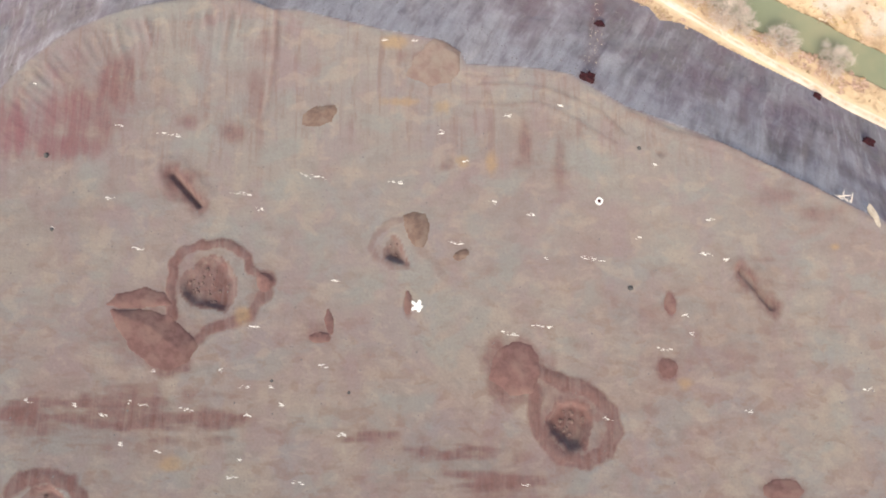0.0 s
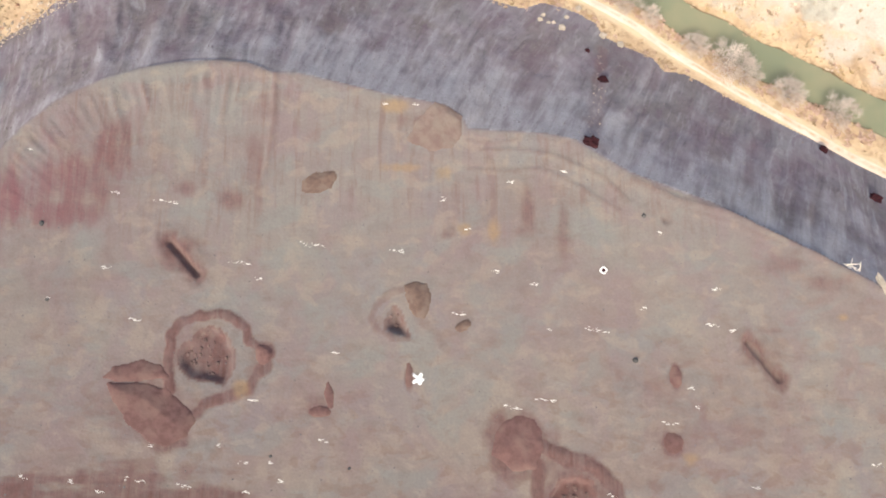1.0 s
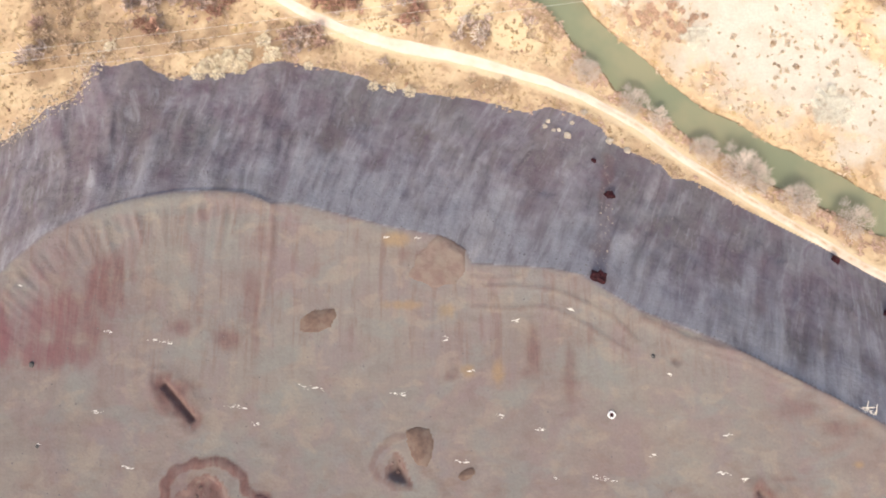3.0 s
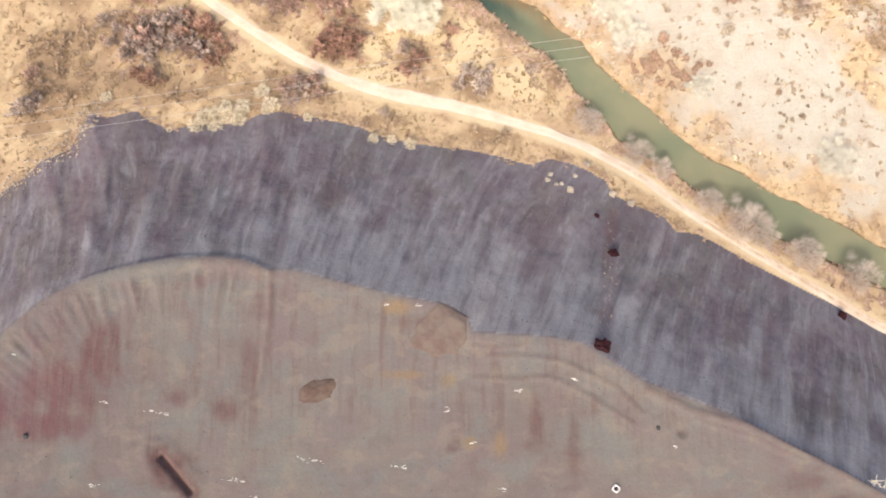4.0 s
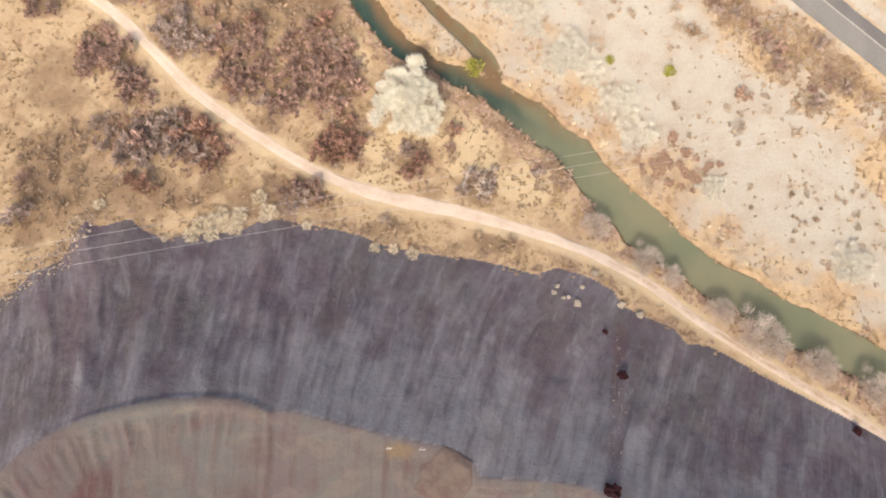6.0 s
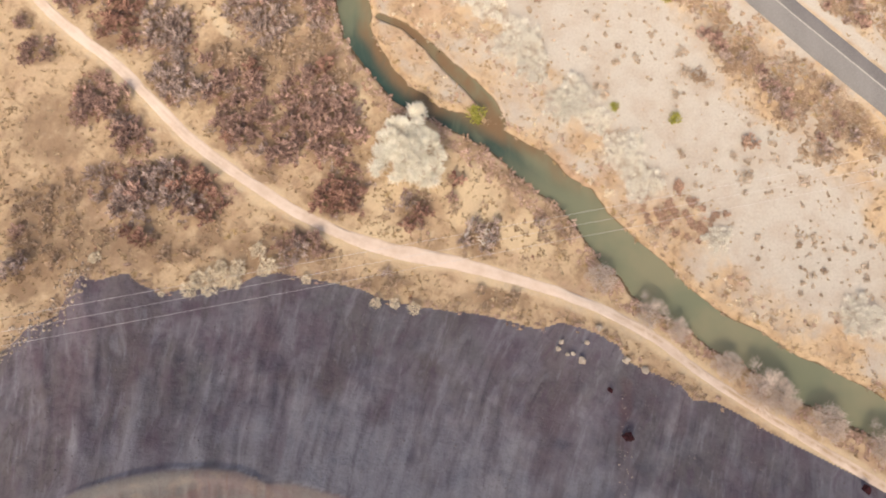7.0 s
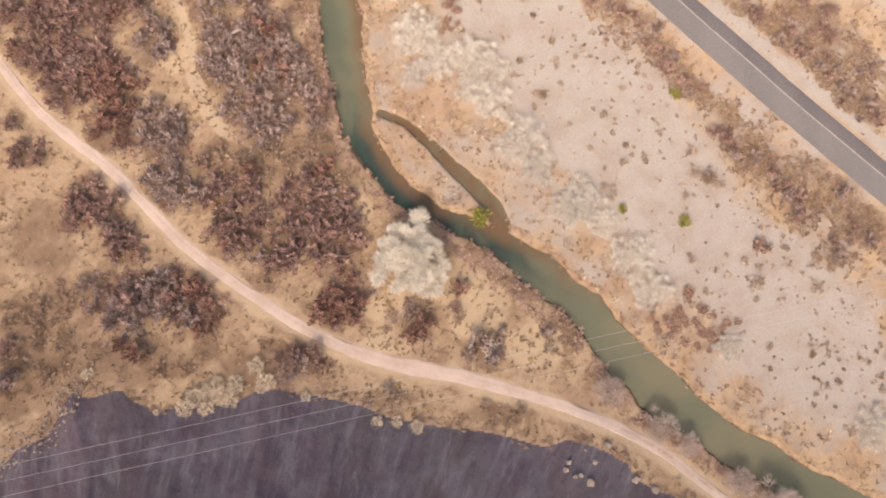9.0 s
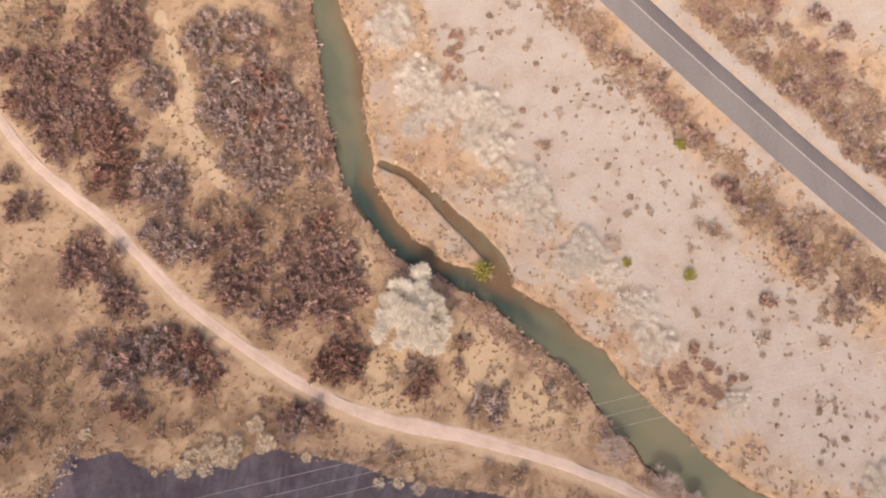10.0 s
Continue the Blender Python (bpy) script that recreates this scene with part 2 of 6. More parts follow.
TOE = [(-95.4, 90.5), (-90.9, 93.6), (-87.6, 97.3), (-81.8, 99.9), (-78.8, 106.8), (-77.7, 108.4), (-74.5, 107.1), (-71.0, 108.1), (-68.0, 108.8), (-64.8, 106.3), (-60.4, 104.4), (-55.6, 105.7), (-48.3, 105.9), (-44.0, 106.7), (-41.0, 108.3), (-36.2, 108.9), (-31.2, 107.7), (-23.8, 106.4), (-18.9, 105.2), (-15.2, 103.3), (-9.0, 102.0), (-2.9, 101.0), (4.5, 100.2), (10.6, 98.9), (17.9, 96.8), (22.2, 98.3), (25.3, 97.7), (30.1, 95.9), (34.4, 93.4), (36.1, 90.3), (39.7, 88.5), (47.0, 85.5), (49.4, 82.4), (54.3, 81.8), (57.9, 80.0), (65.1, 75.8), (73.6, 71.6), (82.0, 67.4), (93.7, 60.8)]
BANK_W = [(-33.1, 208.6), (-31.3, 198.9), (-29.3, 181.8), (-27.3, 176.3), (-25.9, 169.7), (-24.8, 164.4), (-20.7, 158.5), (-16.8, 153.3), (-13.1, 148.8), (-8.7, 146.2), (-1.9, 143.0), (3.0, 140.4), (9.2, 136.7), (14.0, 131.7), (19.4, 127.3), (23.6, 124.3), (27.1, 120.0), (32.9, 111.0), (36.6, 108.4), (38.9, 104.6), (43.2, 101.3), (49.3, 98.1), (55.2, 93.1), (62.4, 89.3), (71.8, 82.5), (80.1, 78.8), (88.2, 74.5), (93.8, 71.5)]
BANK_E = [(-27.2, 208.6), (-24.5, 200.3), (-21.2, 193.4), (-21.2, 184.4), (-20.2, 177.7), (-18.5, 170.9), (-18.8, 166.7), (-16.3, 161.0), (-13.1, 155.8), (-8.1, 151.3), (-3.1, 147.4), (3.1, 145.5), (10.5, 142.3), (15.4, 139.1), (20.9, 136.6), (25.0, 131.6), (31.0, 127.9), (34.4, 122.4), (40.1, 116.9), (46.2, 111.7), (51.6, 105.8), (59.3, 99.4), (66.6, 96.2), (73.7, 91.2), (79.7, 88.6), (86.8, 84.9), (94.6, 80.0)]
SIDE_ARM = [(-16.7, 169.6), (-10.6, 166.9), (-5.5, 162.3), (-0.5, 157.1), (4.4, 152.5), (7.9, 148.4), (10.3, 143.6)]
TRACK = [(-99.6, 178.5), (-92.8, 170.2), (-84.3, 162.6), (-74.8, 155.7), (-67.1, 147.8), (-57.0, 137.5), (-46.0, 129.8), (-36.4, 123.3), (-29.3, 119.3), (-20.0, 115.2), (-10.7, 112.5), (-1.4, 111.1), (11.6, 107.7), (21.2, 104.7), (30.6, 101.1), (41.3, 96.0), (49.5, 89.2), (60.1, 81.8), (72.8, 73.9), (84.2, 66.8), (91.9, 62.1)]
HIGHWAY = [(40.0, 205.0), (47.6, 197.3), (62.4, 182.2), (77.0, 167.9), (90.9, 154.7)]
WATER_Z = -32.0

crest_line = np.array([(-700, -900), (-300, -200), (-120, 5)] + CREST + [(160, -15), (400, -150), (1400, -700)], float)
toe_line = np.array([(-760, -860), (-330, -130), (-140, 60)] + TOE + [(180, 13), (420, -120), (1450, -690)], float)
bank_w = np.array([(-600, 1600), (-60, 330), (-38, 240)] + BANK_W + [(190, 20), (430, -108), (1460, -680)], float)
bank_e = np.array([(-590, 1610), (-52, 332), (-31, 240)] + BANK_E + [(195, 28), (434, -98), (1466, -668)], float)
track_line = np.array([(-420, 560), (-140, 226)] + TRACK + [(180, 15), (420, -118)], float)
highway_line = np.array([(-300, 570), (-55, 305)] + HIGHWAY + [(200, 52), (700, -420)], float)


def smooth(a, b, v):
    s = np.clip((v - a) / (b - a), 0, 1)
    return s * s * (3 - 2 * s)


def near(x, y, line):
    """Distance to a line, and how far along it the nearest point lies."""
    best, along, run = np.full(x.shape, 1e9), np.zeros(x.shape), 0.0
    for (ax, ay), (bx, by) in zip(line[:-1], line[1:]):
        dx, dy = bx - ax, by - ay
        n = math.hypot(dx, dy)
        s = np.clip(((x - ax) * dx + (y - ay) * dy) / (n * n), 0, 1)
        d = np.hypot(x - ax - s * dx, y - ay - s * dy)
        hit = d < best
        along = np.where(hit, run + s * n, along)
        best = np.where(hit, d, best)
        run += n
    return best, along


def inside(x, y, poly):
    r = np.zeros(x.shape, bool)
    for (ax, ay), (bx, by) in zip(poly, np.roll(poly, -1, 0)):
        if ay != by:
            r ^= ((ay > y) != (by > y)) & (x < (bx - ax) * (y - ay) / (by - ay) + ax)
    return r


def lattice(ix, iy, seed):
    h = (ix.astype(np.int64) * 374761393 + iy.astype(np.int64) * 668265263 + seed * 1274126177) & 0x7FFFFFFF
    h = ((h ^ (h >> 13)) * 1103515245) & 0x7FFFFFFF
    return ((h ^ (h >> 16)) & 0xFFFF) / 65535.0


def rough(x, y, size, seed=0, octaves=3):
    """Fractal value noise, about -1 to 1."""
    out, amp, total = np.zeros(x.shape), 1.0, 0.0
    for o in range(octaves):
        u, v = x / size + 17.3 * o, y / size - 9.1 * o
        iu, iv = np.floor(u), np.floor(v)
        fu, fv = u - iu, v - iv
        fu, fv = fu * fu * (3 - 2 * fu), fv * fv * (3 - 2 * fv)
        s = seed * 31 + o
        n = (lattice(iu, iv, s) * (1 - fu) + lattice(iu + 1, iv, s) * fu) * (1 - fv) + (lattice(iu, iv + 1, s) * (1 - fu) + lattice(iu + 1, iv + 1, s) * fu) * fv
        out += amp * (2 * n - 1)
        total += amp
        amp, size = amp * 0.5, size * 0.5
    return out / total


FLAT = np.vstack([crest_line, [(1400, -1500), (-700, -1500)]])
DUMP = np.vstack([toe_line, [(1450, -1500), (-760, -1500)]])
RIVER = np.vstack([bank_w, bank_e[::-1]])
WEST = np.vstack([bank_w, [(1460, -1500), (-3000, -1500), (-3000, 1600)]])

PIT_A = [(-45.9, 18.3), (-44.8, 19.9), (-43.5, 20.3), (-42.9, 21.9), (-40.5, 22.7), (-38.0, 21.5), (-36.9, 18.8), (-36.5, 15.7), (-38.0, 13.2), (-40.7, 13.8), (-43.9, 14.2), (-45.7, 16.1)]
PIT_B = [(-8.8, 26.2), (-7.4, 24.8), (-6.4, 21.5), (-8.5, 21.7), (-10.1, 22.5), (-9.9, 24.6)]
PIT_C = [(19.4, -3.0), (22.3, -2.6), (24.7, -3.5), (25.2, -5.7), (23.7, -10.1), (21.1, -10.1), (18.6, -7.6), (17.7, -5.4)]
PIT_D = [(-66.6 + 3.9 * math.cos(a * 0.7), -20.4 + 3.9 * math.sin(a * 0.7)) for a in range(9)]
PIT_E = [(39.8 + 0.9 * math.cos(a * 0.7), 42.1 + math.sin(a * 0.7)) for a in range(9)]
PITS = [(PIT_A, 1.5, 0.85), (PIT_B, 1.7, 0.6), (PIT_C, 2.0, 0.95), (PIT_D, 1.8, 0.7), (PIT_E, 1.0, 0.2)]
# banks of dug soil thrown up round the pits: height, half width, how red
RIM_A = [(-47.2, 12.1), (-47.7, 16.8), (-47.5, 21.2), (-45.5, 23.9), (-42.6, 24.6), (-39.4, 25.1), (-37.0, 24.5), (-34.7, 22.7), (-33.9, 20.5), (-31.8, 19.1), (-30.3, 18.0)]
RIM_A_SOUTH = [(-30.7, 16.4), (-32.6, 14.4), (-33.6, 11.9), (-37.5, 10.9), (-41.1, 9.6), (-43.3, 7.5)]
RIM_B = [(-7.0, 29.4), (-9.6, 28.7), (-11.9, 26.6), (-12.9, 24.3), (-11.7, 22.4), (-9.3, 21.0), (-6.2, 20.6)]
RIM_B_RUTS = [(-4.8, 24.4), (-2.2, 22.2), (0.3, 19.0)]
RIM_C = [(16.3, 2.8), (20.9, 0.5), (25.2, -0.8), (28.7, -4.1), (29.3, -7.6), (27.3, -10.8), (23.9, -12.6), (19.6, -11.4), (16.6, -8.5), (15.5, -4.8), (15.9, -0.5)]
RIM_D = [(-72.6, -17.4), (-70.5, -15.2), (-66.3, -14.5), (-62.4, -15.8), (-60.1, -18.3)]
RIMS = [(RIM_A, 0.66, 0.72, 0.85), (RIM_A_SOUTH, 0.5, 0.85, 0.7), (RIM_B, 0.35, 0.55, 0.42), (RIM_B_RUTS, 0.12, 0.8, 0.3), (RIM_C, 0.65, 1.0, 0.85), (RIM_D, 0.5, 1.0, 0.8)]
DUG = [(RIM_A + RIM_A_SOUTH, 0.50), (RIM_B, 0.16), (RIM_C, 0.6)]
TRENCHES = [[(-48.9, 37.8), (-43.7, 32.1)], [(52.6, 20.1), (57.5, 13.8)]]
RED = [(-77.8, 46.2, 6.2, 6.2), (-65.7, 49.4, 9.3, 6.2), (-59.9, 53.8, 4.7, 7.3), (-68.3, 43.5, 8.2, 3.1), (-38.1, 45.6, 3.6, 2.3), (-33.7, 51.6, 2.6, 6.2), (-47.0, 47.8, 3.1, 1.6), (-53.3, -4.8, 16.3, 3.8), (-69.5, -5.7, 5.8, 3.8), (-39.7, -6.2, 3.8, 2.9), (-13.8, -8.0, 5.7, 1.7), (0.6, -11.3, 6.7, 1.9), (8.1, -15.4, 7.6, 2.8), (-4.6, 60.5, 4.7, 2.1), (61.5, 33.4, 6.1, 3.0), (66.3, 30.3, 6.1, 2.0), (14.5, 42.9, 2.3, 7.2), (21.1, 39.7, 1.8, 7.2), (-47.2, 35.5, 5.1, 5.3), (55.2, 17.5, 5.0, 4.5), (-52.4, 9.6, 8.3, 7.4), (-21.5, 9.1, 2.9, 2.0), (0.6, 39.7, 1.5, 1.5)]
OCHRE = [(-46.0, -13.1, 3.3, 1.7), (8.8, 39.7, 1.6, 3.1), (41.5, 0.3, 2.3, 1.4), (-7.7, 51.6, 4.2, 1.2), (-0.4, 50.5, 1.9, 2.1), (-34.9, 12.1, 2.2, 2.2), (3.7, 40.2, 1.6, 1.4), (69.7, 24.4, 1.4, 0.8), (-8.9, 63.3, 4.2, 1.6)]
HEAPS = [(12.5, 3.3, 4.5, 4.7), (-47.5, 5.0, 4.0, 3.0), (38.7, 3.1, 1.6, 1.7), (56.8, -17.0, 3.2, 1.9), (-21.4, 8.4, 1.8, 0.9), (-31.2, 18.0, 1.5, 1.7), (39.8, 14.3, 1.0, 1.8), (-6.1, 14.6, 0.7, 2.0)]
WASH = [(-62, 53, 24, 12), (-56, -8, 24, 9), (2, -13, 26, 7), (62, 32, 14, 6), (14, 44, 14, 9), (-70, 30, 14, 9), (45, 8, 26, 14)]
BERMS = [[(-31.3, 69.4), (-31.2, 61.6), (-31.9, 53.8), (-32.9, 47.8), (-35.5, 45.9)], [(4.0, 56.5), (8.4, 56.1), (12.8, 56.5)], [(6.4, 54.8), (15.2, 54.6), (20.1, 53.6), (24.9, 51.4), (28.7, 49.5), (32.9, 45.2)], [(4.4, 51.1), (10.3, 50.8), (17.1, 51.1), (20.9, 49.8), (25.7, 46.9), (31.4, 43.3)], [(34.2, 49.1), (42.5, 45.1), (50.9, 43.0), (60.5, 38.5), (69.9, 33.1), (76.1, 29.2)], [(42.0, 44.1), (50.8, 41.5), (60.4, 37.1)]]
BERM_SIZE = ((0.55, 0.6), (0.4, 0.4), (0.45, 0.4), (0.45, 0.4), (0.7, 0.8), (0.35, 0.45))
SAND_W = [(-10.9, 207.9), (-0.7, 194.1), (5.5, 182.0), (12.1, 167.7), (21.7, 155.0), (32.8, 141.4), (40.8, 131.7), (48.5, 125.9), (58.0, 119.5), (60.0, 110.8), (72.9, 104.6), (84.6, 99.7), (92.6, 94.9)]
SAND_E = [(23.2, 203.3), (37.2, 187.0), (48.1, 177.7), (55.0, 168.6), (63.8, 152.2), (75.2, 142.3), (83.1, 135.0), (89.4, 125.4), (94.4, 115.0), (96.7, 108.6)]
FOOTPATH = [(-65.7, 202.6), (-63.6, 197.3), (-61.0, 190.7), (-58.6, 182.9), (-57.0, 175.1), (-54.3, 169.4), (-49.8, 163.1)]
SAND = np.array([(-60, 300)] + SAND_W + [(140, 70), (300, -20), (310, 20), (150, 85)] + SAND_E[::-1] + [(-30, 300)], float)

PALE = [(-8.3, 187.8, 5.0), (-14.6, 201.2, 4.8), (-8.9, 178.0, 2.7), (-3.3, 181.2, 3.7), (4.1, 181.8, 4.5), (9.0, 179.2, 3.5), (8.3, 172.1, 4.4), (4.0, 174.7, 3.2), (15.4, 162.0, 5.1), (18.3, 155.8, 3.4), (27.8, 148.4, 4.6), (32.4, 143.5, 2.9), (38.0, 136.3, 4.3), (41.8, 129.2, 4.0)]
PALE_B = [(57.8, 116.7, 2.7), (87.2, 99.5, 4.2), (25.2, 147.5, 3.8)]
STRAW = [(2.7, 129.0, 8.5, 6.5), (16.5, 117.8, 8.5, 5.0), (-13.1, 126.1, 7.0, 4.0), (-14.0, 117.5, 8.0, 3.0), (-20.5, 146.5, 2.7, 3.6), (11.0, 135.6, 4.9, 2.4), (4.6, 123.6, 8.0, 5.0), (-62.0, 181.0, 4.0, 4.0), (-40.0, 126.0, 5.0, 3.0)]
BROWN_GROUND = [(-84.0, 114.0, 12.0, 11.0), (-66.0, 115.0, 14.0, 5.0), (-40.0, 113.0, 12.0, 4.0), (-88.0, 140.0, 8.0, 8.0)]

BRUSH_PURPLE = [(-95.4, 190.9, 4.9, 3.7), (-87.9, 189.6, 5.5, 4.9), (-80.9, 191.0, 6.2, 4.9), (-75.9, 199.6, 6.8, 5.6), (-71.4, 195.7, 3.7, 3.7), (-86.1, 180.7, 7.3, 4.9), (-92.2, 182.0, 5.5, 4.9), (-84.3, 173.1, 5.4, 4.2), (-79.0, 180.8, 4.9, 4.9), (-48.8, 149.9, 6.6, 4.8), (-46.1, 142.6, 5.9, 5.9), (-38.8, 136.7, 4.1, 4.1), (-32.3, 149.9, 6.0, 4.8), (-26.3, 146.3, 6.0, 6.0), (-28.4, 139.0, 5.9, 5.3), (-22.6, 142.6, 3.6, 4.8), (-34.4, 142.6, 3.6, 4.7), (-77.8, 148.6, 5.9, 4.7), (-79.9, 145.1, 3.5, 3.5), (-72.8, 143.8, 2.9, 3.5), (-68.9, 137.9, 3.3, 3.7), (-32.2, 114.9, 6.3, 3.2), (-92.0, 158.3, 4.2, 3.0), (-95.6, 166.3, 2.4, 2.4)]
BRUSH_RED = [(-73.5, 171.9, 4.8, 7.3), (-75.3, 163.2, 4.8, 4.2), (-77.4, 175.7, 3.6, 4.9), (-85.8, 184.6, 2.4, 2.4), (-23.5, 128.4, 5.2, 5.8), (-25.7, 125.0, 3.5, 3.5), (-8.3, 122.4, 4.1, 3.7), (-57.0, 130.9, 4.1, 4.1), (-54.4, 125.2, 5.2, 5.2), (-66.7, 117.4, 4.5, 1.8)]
BRUSH_GREY = [(-66.6, 185.4, 4.3, 5.5), (-62.9, 162.0, 5.4, 5.4), (-61.8, 152.2, 4.8, 5.9), (-65.6, 167.0, 3.0, 3.0), (-57.0, 198.0, 3.8, 5.6), (-56.6, 191.4, 3.1, 2.5), (-48.4, 198.3, 6.3, 5.0), (-47.9, 186.4, 6.2, 5.0), (-40.7, 186.6, 5.6, 6.2), (-52.6, 181.1, 4.3, 4.9), (-46.4, 177.3, 7.4, 6.1), (-38.0, 180.2, 5.0, 6.2), (-42.4, 167.2, 6.1, 6.1), (-34.2, 175.1, 4.9, 4.9), (-30.5, 171.3, 3.7, 4.9), (-47.3, 169.6, 3.7, 4.9), (-72.8, 128.7, 4.6, 5.2), (-68.5, 125.3, 4.6, 4.6), (-63.6, 127.5, 5.2, 5.8), (6.7, 117.3, 3.7, 4.2)]
BRUSH_BROWN = [(-49.3, 157.3, 7.2, 4.8), (-39.8, 157.4, 7.3, 4.8), (-31.5, 160.0, 6.1, 4.9), (-27.8, 155.0, 4.9, 4.9), (-36.2, 199.1, 5.1, 7.6), (-92.9, 200.4, 7.5, 5.0), (-88.5, 122.0, 5.7, 6.9), (-83.2, 126.5, 4.6, 4.6), (-88.7, 113.1, 5.7, 5.7), (-81.0, 116.4, 3.4, 3.4), (-58.3, 112.9, 4.5, 2.3), (22.2, 120.0, 4.7, 5.3), (14.4, 130.6, 6.0, 3.0), (6.1, 138.5, 5.4, 2.2), (-30.9, 183.3, 3.1, 7.5), (1.0, 124.8, 1.8, 2.3), (0.5, 129.5, 1.4, 1.7), (-43.4, 130.9, 4.7, 2.3), (-14.0, 107.0, 6.8, 1.7), (9.8, 103.5, 7.9, 2.0)]
BRUSH_EAST = [(25.8, 204.2, 2.3, 1.8), (30.2, 201.3, 2.8, 2.3), (31.3, 196.5, 1.8, 1.8), (36.3, 193.4, 3.1, 2.3), (43.0, 189.9, 2.8, 2.0), (45.4, 185.7, 3.0, 2.3), (47.7, 181.8, 2.5, 2.3), (50.3, 177.8, 2.8, 2.8), (53.2, 173.9, 2.5, 2.0), (58.9, 163.9, 2.0, 1.7), (62.1, 160.8, 2.7, 2.2), (64.6, 157.5, 2.7, 2.2), (68.1, 155.3, 2.7, 2.2), (71.8, 151.5, 3.2, 2.2), (78.7, 157.2, 2.2, 2.0), (84.9, 151.4, 2.7, 2.4), (76.2, 147.0, 4.2, 4.2), (87.9, 143.2, 4.8, 4.8), (82.6, 137.3, 3.6, 3.0), (55.4, 204.8, 2.8, 1.8), (60.4, 201.5, 2.8, 2.3), (63.7, 197.5, 2.8, 2.3), (66.8, 193.2, 2.8, 2.0), (69.8, 190.7, 2.0, 1.8), (75.1, 187.3, 2.8, 2.0), (78.2, 183.9, 2.8, 2.3), (83.2, 187.5, 2.8, 2.3), (83.2, 180.2, 3.0, 2.0), (85.7, 176.3, 2.5, 2.3), (91.5, 178.2, 3.0, 2.8), (88.7, 171.1, 2.7, 2.2), (93.0, 171.7, 2.2, 2.2), (92.7, 167.2, 2.5, 1.7), (68.6, 200.6, 1.8, 1.3), (73.7, 199.0, 1.5, 1.3), (82.3, 202.8, 1.5, 1.0), (87.7, 198.6, 1.8, 1.3), (80.7, 194.2, 1.3, 1.0), (71.9, 205.2, 1.8, 1.3), (84.7, 192.8, 2.3, 1.3)]
UMBER = [(-89.6, 116.4, 4.6, 3.4), (-86.6, 120.8, 3.9, 2.8), (-88.4, 110.2, 4.5, 3.0), (-89.6, 105.3, 2.7, 2.3), (-82.3, 113.5, 3.0, 2.7), (-69.6, 116.5, 4.1, 1.6), (-65.0, 115.6, 2.7, 1.8), (-74.2, 116.8, 2.3, 1.6), (-75.3, 111.9, 1.6, 1.6), (-52.1, 116.6, 2.8, 2.3), (-38.3, 117.1, 2.3, 1.8), (-33.6, 115.4, 2.8, 2.5)]


def road_belt(x, y, d):
    """Brush along both sides of the asphalt road, by the distance to it: 0 to 1."""
    beyond = x + y > 245
    d = d + 3.0 * rough(x, y, 8, 63, 3)
    inner, outer = np.where(beyond, 10.5, 7.0), np.where(beyond, 24.0, 15.0)
    return smooth(inner - 1.5, inner + 2, d) * (1 - smooth(outer - 3, outer + 2, d)) * smooth(-0.75, 0.1, rough(x, y, 6, 64, 3)) * (x > 5) * (y > 90)


